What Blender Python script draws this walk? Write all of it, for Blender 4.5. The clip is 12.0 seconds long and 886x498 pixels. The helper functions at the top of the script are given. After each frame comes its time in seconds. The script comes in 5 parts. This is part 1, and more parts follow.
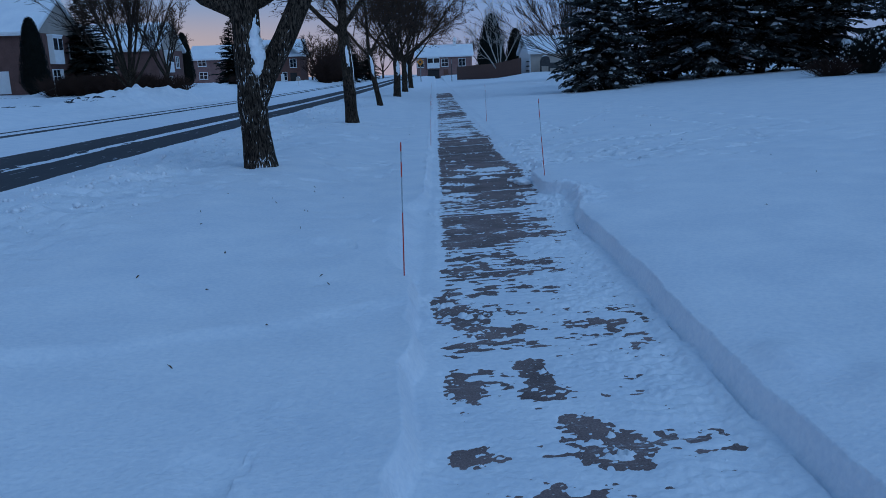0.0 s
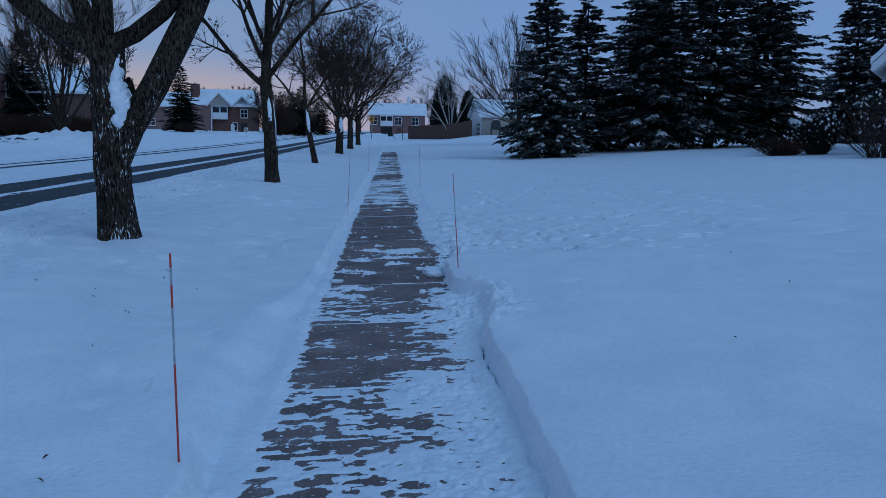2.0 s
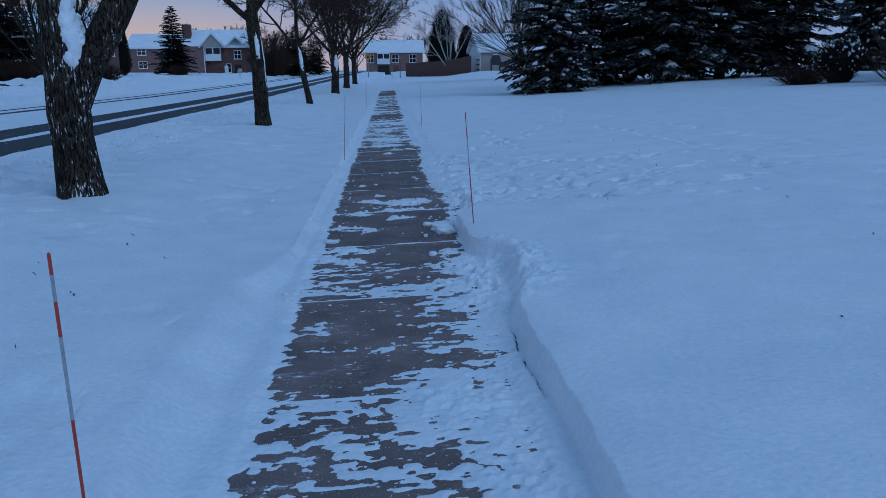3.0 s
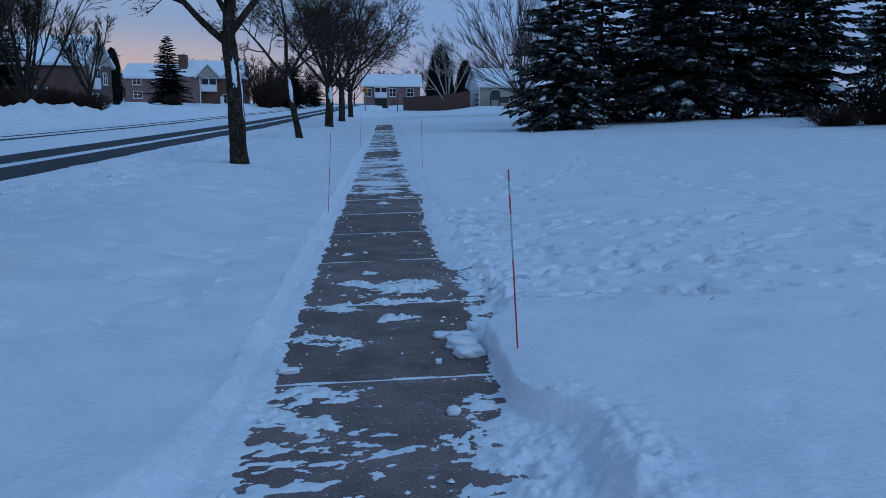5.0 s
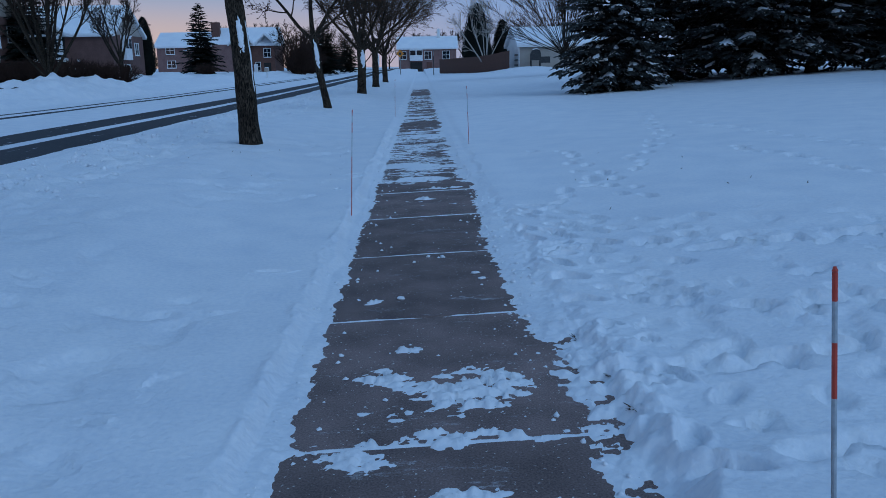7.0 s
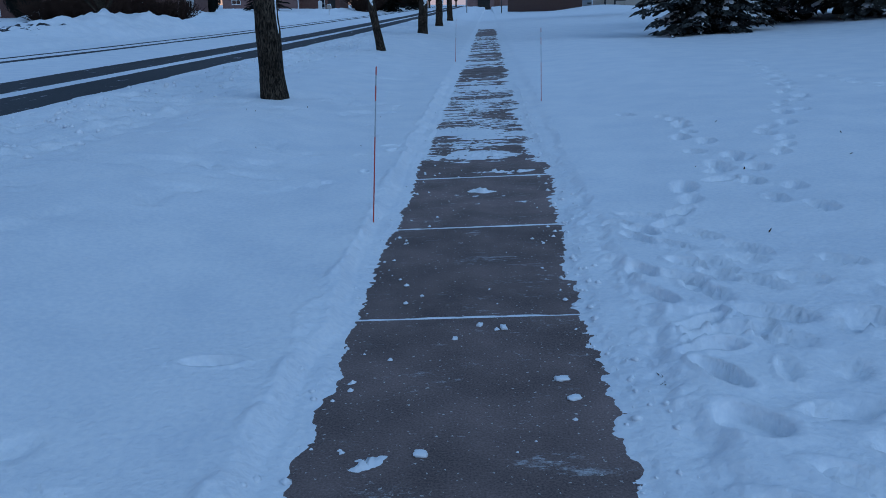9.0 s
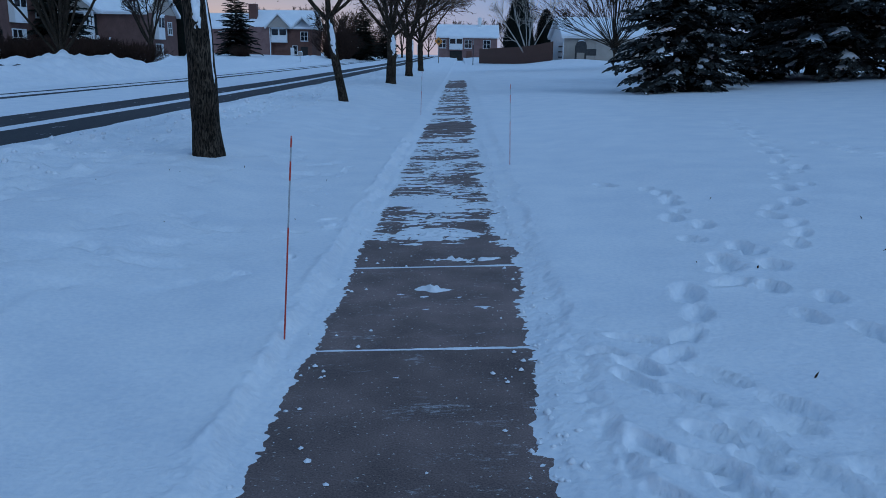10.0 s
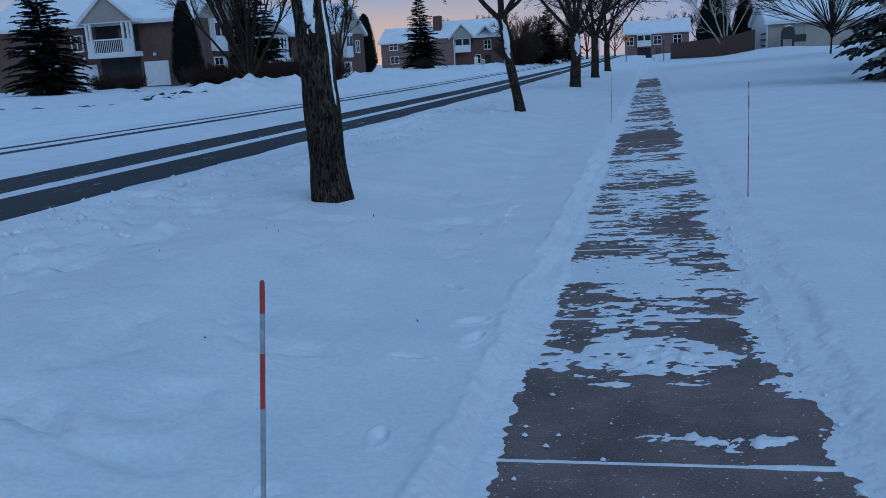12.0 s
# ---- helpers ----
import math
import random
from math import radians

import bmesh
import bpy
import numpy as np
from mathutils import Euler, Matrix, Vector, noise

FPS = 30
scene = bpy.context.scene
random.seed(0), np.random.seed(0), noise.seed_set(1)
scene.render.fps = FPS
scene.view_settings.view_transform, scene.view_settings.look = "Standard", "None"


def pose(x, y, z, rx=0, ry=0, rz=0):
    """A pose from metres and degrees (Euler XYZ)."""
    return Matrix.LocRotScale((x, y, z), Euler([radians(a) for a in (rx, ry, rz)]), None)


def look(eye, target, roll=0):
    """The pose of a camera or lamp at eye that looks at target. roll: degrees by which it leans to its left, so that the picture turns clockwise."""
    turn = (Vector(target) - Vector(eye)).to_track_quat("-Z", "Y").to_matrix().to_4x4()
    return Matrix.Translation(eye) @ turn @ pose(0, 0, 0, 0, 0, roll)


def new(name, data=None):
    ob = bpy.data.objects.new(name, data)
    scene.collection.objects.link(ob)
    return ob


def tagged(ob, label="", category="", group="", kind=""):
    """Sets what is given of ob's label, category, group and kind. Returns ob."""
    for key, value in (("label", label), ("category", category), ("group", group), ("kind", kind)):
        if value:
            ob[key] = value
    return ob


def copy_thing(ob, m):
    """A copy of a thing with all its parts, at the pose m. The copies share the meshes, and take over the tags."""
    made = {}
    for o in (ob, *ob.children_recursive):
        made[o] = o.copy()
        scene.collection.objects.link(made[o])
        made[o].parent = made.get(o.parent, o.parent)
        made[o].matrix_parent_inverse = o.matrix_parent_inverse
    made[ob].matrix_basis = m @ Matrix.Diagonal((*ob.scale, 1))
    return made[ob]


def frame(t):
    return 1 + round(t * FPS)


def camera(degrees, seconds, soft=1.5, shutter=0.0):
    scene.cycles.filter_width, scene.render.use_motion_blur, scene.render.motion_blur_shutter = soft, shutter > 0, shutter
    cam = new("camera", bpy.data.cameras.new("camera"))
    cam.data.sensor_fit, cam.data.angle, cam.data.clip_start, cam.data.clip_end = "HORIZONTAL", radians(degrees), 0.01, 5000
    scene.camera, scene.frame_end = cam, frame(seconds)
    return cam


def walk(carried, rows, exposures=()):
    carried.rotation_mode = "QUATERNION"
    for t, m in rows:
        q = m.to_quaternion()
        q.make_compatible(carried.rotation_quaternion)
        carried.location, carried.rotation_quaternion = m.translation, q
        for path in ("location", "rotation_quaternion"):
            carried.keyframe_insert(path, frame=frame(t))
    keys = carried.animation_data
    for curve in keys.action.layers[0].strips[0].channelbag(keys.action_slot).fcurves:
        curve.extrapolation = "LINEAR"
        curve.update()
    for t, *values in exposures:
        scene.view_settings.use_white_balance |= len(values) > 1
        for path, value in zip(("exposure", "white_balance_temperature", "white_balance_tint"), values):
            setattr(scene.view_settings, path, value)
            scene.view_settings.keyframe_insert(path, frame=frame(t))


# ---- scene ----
cam = camera(57.1, 12.0, soft=0.7)
PATH = [
    (0, (-0.049, -0.502, 1.334), (-0.046, 1.453, 0.914), -2.0),
    (0.5, (0.121, -0.14, 1.277), (0.191, 1.782, 0.729), -0.7),
    (1, (0.319, 0.305, 1.359), (0.468, 2.248, 0.907), 0.2),
    (1.5, (0.434, 0.744, 1.404), (0.582, 2.714, 1.097), 0.9),
    (2, (0.519, 1.346, 1.395), (0.649, 3.322, 1.112), 0.9),
    (2.5, (0.47, 1.908, 1.37), (0.484, 3.889, 1.093), -1.9),
    (3, (0.501, 2.451, 1.347), (0.627, 4.4, 0.917), -0.4),
    (3.5, (0.513, 2.999, 1.347), (0.644, 4.945, 0.907), -0.3),
    (3.7, (0.507, 3.262, 1.351), (0.639, 5.215, 0.937), -0.5),
    (5.3, (0.511, 5.292, 1.325), (0.641, 7.257, 0.976), 1.0),
    (5.5, (0.477, 5.528, 1.332), (0.535, 7.495, 0.975), 1.0),
    (6, (0.46, 6.187, 1.328), (0.484, 8.149, 0.941), 0.5),
    (6.5, (0.491, 6.873, 1.325), (0.533, 8.827, 0.9), 0.1),
    (7, (0.474, 7.544, 1.332), (0.519, 9.495, 0.895), -1.0),
    (7.5, (0.483, 8.242, 1.307), (0.474, 10.185, 0.832), -0.3),
    (7.7, (0.46, 8.478, 1.318), (0.336, 10.416, 0.839), -1.6),
    (9.3, (0.592, 10.33, 1.321), (0.504, 12.242, 0.739), -0.1),
    (9.5, (0.632, 10.59, 1.318), (0.577, 12.51, 0.76), 0.3),
    (10, (0.628, 11.23, 1.341), (0.593, 13.176, 0.879), 0.8),
    (10.5, (0.621, 11.91, 1.325), (0.652, 13.86, 0.881), 1.0),
    (11, (0.583, 12.593, 1.316), (0.615, 14.547, 0.891), 0.5),
    (11.5, (0.57, 13.264, 1.301), (0.455, 15.213, 0.867), -0.1),
    (12, (0.442, 13.878, 1.287), (-0.047, 15.766, 0.846), -3.2),
]
EXPOSURES = [(0.0, -0.11, 6150, 7), (1.5, -0.14, 6150, 7), (2.5, 0.02, 6250, 7), (3.7, 0.03, 6320, 7), (5.5, 0.07, 6480, 7), (9.5, 0.15, 6610, 7), (12.0, 0.15, 6830, 7)]
walk(cam, [(t, look(eye, target, roll)) for t, eye, target, roll in PATH], EXPOSURES)

# ---- world and light: dusk under thin high cloud, brightest on the lawn's side ----
world = bpy.data.worlds.new("dusk_sky")
scene.world = world
world.use_nodes = True
wn = world.node_tree
sky = wn.nodes.new("ShaderNodeTexSky")
sky.sky_type = "NISHITA"
sky.sun_disc = False
sky.sun_elevation = radians(38)
sky.sun_rotation = radians(138)
sky.altitude = 200
sky.ozone_density = 4.0
# high thin haze evens the dusk sky out: blue overhead, rose towards the horizon
coords = wn.nodes.new("ShaderNodeTexCoord")
split = wn.nodes.new("ShaderNodeSeparateXYZ")
wn.links.new(coords.outputs["Generated"], split.inputs[0])
haze = wn.nodes.new("ShaderNodeValToRGB")
haze.color_ramp.interpolation = "EASE"
for k, (pos, col) in enumerate([(0.0, (0.84, 0.53, 0.43)), (0.035, (0.63, 0.49, 0.5)), (0.1, (0.29, 0.4, 0.64)), (0.35, (0.155, 0.3, 0.58)), (1.0, (0.135, 0.29, 0.58))]):
    e = haze.color_ramp.elements[k] if k < 2 else haze.color_ramp.elements.new(pos)
    e.position = pos
    e.color = (*col, 1)
wn.links.new(split.outputs["Z"], haze.inputs["Fac"])
cool = wn.nodes.new("ShaderNodeValToRGB")
cool.color_ramp.interpolation = "EASE"
for k, (pos, col) in enumerate([(0.0, (0.31, 0.4, 0.66)), (0.1, (0.225, 0.375, 0.7)), (0.35, (0.165, 0.31, 0.6)), (1.0, (0.14, 0.29, 0.57))]):
    e = cool.color_ramp.elements[k] if k < 2 else cool.color_ramp.elements.new(pos)
    e.position = pos
    e.color = (*col, 1)
wn.links.new(split.outputs["Z"], cool.inputs["Fac"])
side = wn.nodes.new("ShaderNodeMapRange")
side.interpolation_type = "SMOOTHSTEP"
for key, value in (("From Min", -0.35), ("From Max", 0.2), ("To Min", 0.0), ("To Max", 1.0)):
    side.inputs[key].default_value = value
wn.links.new(split.outputs["X"], side.inputs["Value"])
dusk = wn.nodes.new("ShaderNodeMixRGB")
wn.links.new(side.outputs[0], dusk.inputs["Fac"])
wn.links.new(haze.outputs["Color"], dusk.inputs["Color1"])
wn.links.new(cool.outputs["Color"], dusk.inputs["Color2"])
gain = wn.nodes.new("ShaderNodeVectorMath")
gain.operation = "SCALE"
gain.inputs["Scale"].default_value = 6.9
wn.links.new(dusk.outputs["Color"], gain.inputs[0])
dim = wn.nodes.new("ShaderNodeVectorMath")
dim.operation = "SCALE"
dim.inputs["Scale"].default_value = 0.02
wn.links.new(sky.outputs["Color"], dim.inputs[0])
both = wn.nodes.new("ShaderNodeVectorMath")
both.operation = "ADD"
wn.links.new(gain.outputs[0], both.inputs[0])
wn.links.new(dim.outputs[0], both.inputs[1])
bg = wn.nodes["Background"]
bg.inputs["Strength"].default_value = 0.115
wn.links.new(both.outputs[0], bg.inputs["Color"])
sun = new("sun", bpy.data.lights.new("sun", "SUN"))
sun.data.energy = 0.78
sun.data.angle = radians(34)
sun.data.color = (0.45, 0.68, 1.0)
sun.matrix_world = look((52, -58, 62), (0, 0, 0))


# ---- materials ----
def rgb(c):
    return (c[0], c[1], c[2], 1.0)


def material(name, c1, c2, scale=4.0, rough=0.8, bump=0.2, fine=60.0, metal=0.0, stretch=(1, 1, 1), per_object=0.0, spots=None, gloss=0.5):
    """Two colours mixed at two scales, with a fine relief."""
    m = bpy.data.materials.new(name)
    m.use_nodes = True
    nt = m.node_tree
    N, L = nt.nodes, nt.links
    p = N["Principled BSDF"]
    p.inputs["Roughness"].default_value = rough
    p.inputs["Metallic"].default_value = metal
    p.inputs["Specular IOR Level"].default_value = gloss
    co = N.new("ShaderNodeTexCoord")
    mp = N.new("ShaderNodeMapping")
    mp.inputs["Scale"].default_value = stretch
    L.new(co.outputs["Object"], mp.inputs["Vector"])
    a = N.new("ShaderNodeTexNoise")
    a.inputs["Scale"].default_value = scale
    a.inputs["Detail"].default_value = 6
    b = N.new("ShaderNodeTexNoise")
    b.inputs["Scale"].default_value = fine
    b.inputs["Detail"].default_value = 4
    L.new(mp.outputs["Vector"], a.inputs["Vector"])
    L.new(mp.outputs["Vector"], b.inputs["Vector"])
    add = N.new("ShaderNodeMath")
    add.operation = "MULTIPLY_ADD"
    add.inputs[1].default_value = 0.5
    L.new(b.outputs["Fac"], add.inputs[0])
    half = N.new("ShaderNodeMath")
    half.operation = "MULTIPLY"
    half.inputs[1].default_value = 0.5
    L.new(a.outputs["Fac"], half.inputs[0])
    L.new(half.outputs[0], add.inputs[2])
    ramp = N.new("ShaderNodeValToRGB")
    ramp.color_ramp.elements[0].position = 0.36
    ramp.color_ramp.elements[1].position = 0.64
    ramp.color_ramp.elements[0].color = rgb(c1)
    ramp.color_ramp.elements[1].color = rgb(c2)
    L.new(add.outputs[0], ramp.inputs["Fac"])
    out = ramp.outputs["Color"]
    if spots:
        v = N.new("ShaderNodeTexNoise")
        v.inputs["Scale"].default_value = spots[1]
        v.inputs["Detail"].default_value = 3
        L.new(mp.outputs["Vector"], v.inputs["Vector"])
        r2 = N.new("ShaderNodeValToRGB")
        r2.color_ramp.elements[0].position = spots[2]
        r2.color_ramp.elements[1].position = spots[2] + 0.06
        L.new(v.outputs["Fac"], r2.inputs["Fac"])
        mx = N.new("ShaderNodeMixRGB")
        mx.inputs["Color2"].default_value = rgb(spots[0])
        L.new(r2.outputs["Color"], mx.inputs["Fac"])
        L.new(out, mx.inputs["Color1"])
        out = mx.outputs["Color"]
    if per_object:
        oi = N.new("ShaderNodeObjectInfo")
        hs = N.new("ShaderNodeHueSaturation")
        mr = N.new("ShaderNodeMapRange")
        mr.inputs["To Min"].default_value = 1 - per_object
        mr.inputs["To Max"].default_value = 1 + per_object
        L.new(oi.outputs["Random"], mr.inputs["Value"])
        L.new(mr.outputs[0], hs.inputs["Value"])
        L.new(out, hs.inputs["Color"])
        out = hs.outputs["Color"]
    L.new(out, p.inputs["Base Color"])
    if bump:
        bn = N.new("ShaderNodeBump")
        bn.inputs["Strength"].default_value = bump
        bn.inputs["Distance"].default_value = 0.02
        L.new(add.outputs[0], bn.inputs["Height"])
        L.new(bn.outputs["Normal"], p.inputs["Normal"])
    return m


SNOW = material("snow", (0.72, 0.76, 0.82), (0.87, 0.88, 0.9), 2.2, 0.58, 0.6, 38)
SNOW_ROOF = material("roof_snow", (0.72, 0.75, 0.8), (0.84, 0.86, 0.88), 0.6, 0.8, 0.2, 8)
CONCRETE = material("concrete", (0.095, 0.066, 0.061), (0.275, 0.19, 0.175), 3.0, 0.85, 0.4, 130, per_object=0.15, spots=((0.66, 0.64, 0.62), 55, 0.655))


def frost(m, low, high):
    """Brushed films of frost over a surface: long streaks across the walk, broken by a finer grain."""
    nt = m.node_tree
    N, L = nt.nodes, nt.links
    p = N["Principled BSDF"]
    co = N.new("ShaderNodeNewGeometry")
    fac = None
    for size, stretch, weight in ((1.0, (2.6, 6.5, 1.0), 0.4), (1.0, (14.0, 42.0, 1.0), 0.35), (1.0, (90.0, 140.0, 1.0), 0.25)):
        mp = N.new("ShaderNodeMapping")
        mp.inputs["Scale"].default_value = stretch
        L.new(co.outputs["Position"], mp.inputs["Vector"])
        n = N.new("ShaderNodeTexNoise")
        n.inputs["Scale"].default_value = size
        n.inputs["Detail"].default_value = 4
        n.inputs["Distortion"].default_value = 1.2
        L.new(mp.outputs["Vector"], n.inputs["Vector"])
        mul = N.new("ShaderNodeMath")
        mul.operation = "MULTIPLY_ADD"
        mul.inputs[1].default_value = weight
        L.new(n.outputs["Fac"], mul.inputs[0])
        if fac:
            L.new(fac, mul.inputs[2])
        else:
            mul.inputs[2].default_value = 0.0
        fac = mul.outputs[0]
    ramp = N.new("ShaderNodeValToRGB")
    ramp.color_ramp.elements[0].position, ramp.color_ramp.elements[1].position = low, high
    L.new(fac, ramp.inputs["Fac"])
    mx = N.new("ShaderNodeMixRGB")
    mx.inputs["Color2"].default_value = (0.62, 0.64, 0.67, 1)
    L.new(ramp.outputs["Color"], mx.inputs["Fac"])
    L.new(p.inputs["Base Color"].links[0].from_socket, mx.inputs["Color1"])
    L.new(mx.outputs["Color"], p.inputs["Base Color"])
    return m


frost(CONCRETE, 0.58, 0.75)
CONCRETE_FROSTED = frost(material("frosted_concrete", (0.095, 0.066, 0.061), (0.275, 0.19, 0.175), 3.0, 0.85, 0.4, 130, per_object=0.15, spots=((0.66, 0.64, 0.62), 55, 0.655)), 0.56, 0.74)
ASPHALT = material("asphalt", (0.021, 0.022, 0.026), (0.046, 0.047, 0.056), 0.8, 0.75, 0.3, 40, stretch=(1, 0.15, 1), spots=((0.5, 0.52, 0.55), 9, 0.67), gloss=0.3)
def bark_material(name, c1, c2, snow):
    """Furrowed bark: long upright ridges, dark between, with snow caught in the furrows."""
    m = bpy.data.materials.new(name)
    m.use_nodes = True
    nt = m.node_tree
    N, L = nt.nodes, nt.links
    p = N["Principled BSDF"]
    p.inputs["Roughness"].default_value = 0.95
    p.inputs["Specular IOR Level"].default_value = 0.12
    co = N.new("ShaderNodeTexCoord")
    mp = N.new("ShaderNodeMapping")
    mp.inputs["Scale"].default_value = (1, 1, 0.22)
    L.new(co.outputs["Object"], mp.inputs["Vector"])
    a = N.new("ShaderNodeTexNoise")
    for key, value in (("Scale", 62.0), ("Detail", 6.0), ("Distortion", 0.9)):
        a.inputs[key].default_value = value
    b = N.new("ShaderNodeTexNoise")
    for key, value in (("Scale", 3.0), ("Detail", 5.0)):
        b.inputs[key].default_value = value
    L.new(mp.outputs["Vector"], a.inputs["Vector"])
    L.new(co.outputs["Object"], b.inputs["Vector"])
    r = N.new("ShaderNodeValToRGB")
    r.color_ramp.elements[0].position, r.color_ramp.elements[1].position = 0.4, 0.66
    r.color_ramp.elements[0].color, r.color_ramp.elements[1].color = rgb(c1), rgb(c2)
    L.new(a.outputs["Fac"], r.inputs["Fac"])
    tone = N.new("ShaderNodeMixRGB")
    tone.blend_type = "MULTIPLY"
    tone.inputs["Fac"].default_value = 0.7
    r3 = N.new("ShaderNodeValToRGB")
    r3.color_ramp.elements[0].position, r3.color_ramp.elements[1].position = 0.35, 0.65
    r3.color_ramp.elements[0].color = (0.35, 0.35, 0.35, 1)
    L.new(b.outputs["Fac"], r3.inputs["Fac"])
    L.new(r.outputs["Color"], tone.inputs["Color1"])
    L.new(r3.outputs["Color"], tone.inputs["Color2"])
    out = tone.outputs["Color"]
    if snow:
        sp = N.new("ShaderNodeTexNoise")
        for key, value in (("Scale", 62.0), ("Detail", 3.0)):
            sp.inputs[key].default_value = value
        L.new(mp.outputs["Vector"], sp.inputs["Vector"])
        add = N.new("ShaderNodeMath")
        add.operation = "MULTIPLY_ADD"
        add.inputs[1].default_value = 0.45
        L.new(b.outputs["Fac"], add.inputs[0])
        L.new(sp.outputs["Fac"], add.inputs[2])
        r2 = N.new("ShaderNodeValToRGB")
        r2.color_ramp.elements[0].position, r2.color_ramp.elements[1].position = snow, snow + 0.03
        # wind-driven snow caught only below the fork
        sep = N.new("ShaderNodeSeparateXYZ")
        L.new(co.outputs["Object"], sep.inputs[0])
        low = N.new("ShaderNodeMapRange")
        for key, value in (("From Min", 1.5), ("From Max", 2.2), ("To Min", 0.0), ("To Max", -0.2)):
            low.inputs[key].default_value = value
        L.new(sep.outputs["Z"], low.inputs["Value"])
        less = N.new("ShaderNodeMath")
        L.new(add.outputs[0], less.inputs[0])
        L.new(low.outputs[0], less.inputs[1])
        L.new(less.outputs[0], r2.inputs["Fac"])
        mx = N.new("ShaderNodeMixRGB")
        mx.inputs["Color2"].default_value = (0.74, 0.77, 0.82, 1)
        L.new(r2.outputs["Color"], mx.inputs["Fac"])
        L.new(out, mx.inputs["Color1"])
        out = mx.outputs["Color"]
    L.new(out, p.inputs["Base Color"])
    bn = N.new("ShaderNodeBump")
    bn.inputs["Strength"].default_value = 1.0
    bn.inputs["Distance"].default_value = 0.03
    L.new(a.outputs["Fac"], bn.inputs["Height"])
    L.new(bn.outputs["Normal"], p.inputs["Normal"])
    return m


BARK = bark_material("bark", (0.01, 0.008, 0.006), (0.115, 0.085, 0.062), 0.0)
BARK_SNOW = bark_material("snowy_bark", (0.008, 0.006, 0.005), (0.125, 0.092, 0.068), 0.875)
TWIG = material("twig", (0.022, 0.014, 0.011), (0.065, 0.043, 0.033), 3, 0.9, 0.0, 20, gloss=0.1)
LEAF = material("dead_leaf", (0.035, 0.02, 0.013), (0.09, 0.05, 0.028), 6, 0.8, 0.0, 20, gloss=0.1)
BIRCH = material("birch_bark", (0.3, 0.26, 0.23), (0.55, 0.5, 0.46), 4, 0.8, 0.2, 20, spots=((0.08, 0.07, 0.06), 8, 0.62))
NEEDLE_DARK = material("old_spruce_needles", (0.006, 0.008, 0.006), (0.026, 0.028, 0.023), 2.5, 0.7, 0.0, 18, gloss=0.1)
NEEDLE = material("spruce_needles", (0.012, 0.014, 0.013), (0.088, 0.093, 0.088), 2.5, 0.7, 0.0, 18, spots=((0.66, 0.68, 0.7), 5.5, 0.625), gloss=0.1)
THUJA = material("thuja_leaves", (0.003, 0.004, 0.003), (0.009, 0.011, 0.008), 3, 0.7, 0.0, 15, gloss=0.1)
SHRUB = material("shrub_twigs", (0.025, 0.014, 0.011), (0.065, 0.036, 0.027), 3, 0.9, 0.0, 12, gloss=0.1)
BRICK = material("brick", (0.095, 0.046, 0.039), (0.155, 0.081, 0.068), 1.2, 0.9, 0.15, 9)
BRICK_PALE = material("pale_brick", (0.165, 0.088, 0.081), (0.24, 0.14, 0.128), 1.2, 0.9, 0.15, 9)
BRICK_DARK = material("dark_brick", (0.1, 0.044, 0.035), (0.15, 0.072, 0.056), 1.2, 0.9, 0.15, 9)
WHITE = material("white_paint", (0.66, 0.67, 0.68), (0.76, 0.77, 0.78), 2, 0.55, 0.05, 20)
SIDING = material("beige_siding", (0.3, 0.26, 0.225), (0.38, 0.335, 0.295), 1.5, 0.6, 0.08, 20)
GLASS = material("window_glass", (0.01, 0.012, 0.015), (0.025, 0.028, 0.032), 1, 0.08, 0.0, 5)
# near-black that paints the shade of house recesses onto flat sheets
RECESS_SHADE = material("recess_shade", (0.015, 0.014, 0.013), (0.03, 0.028, 0.026), 1, 0.9, 0.0, 5)
FENCE = material("stained_fence", (0.075, 0.03, 0.019), (0.125, 0.053, 0.034), 1.5, 0.85, 0.2, 18, stretch=(2, 2, 0.3))
RED = material("orange_red_plastic", (0.44, 0.035, 0.02), (0.55, 0.06, 0.034), 8, 0.45, 0.0, 40)
SILVER = material("silver_reflective_tape", (0.33, 0.35, 0.37), (0.48, 0.5, 0.52), 20, 0.35, 0.0, 80, metal=0.4)
STEEL = material("galvanised_steel", (0.2, 0.2, 0.2), (0.32, 0.32, 0.32), 6, 0.5, 0.05, 40, metal=0.7)
YELLOW = material("sign_yellow", (0.48, 0.16, 0.012), (0.56, 0.2, 0.018), 3, 0.5, 0.0, 20)
BLACK = material("black_plastic", (0.015, 0.015, 0.016), (0.04, 0.04, 0.042), 6, 0.6, 0.05, 30)


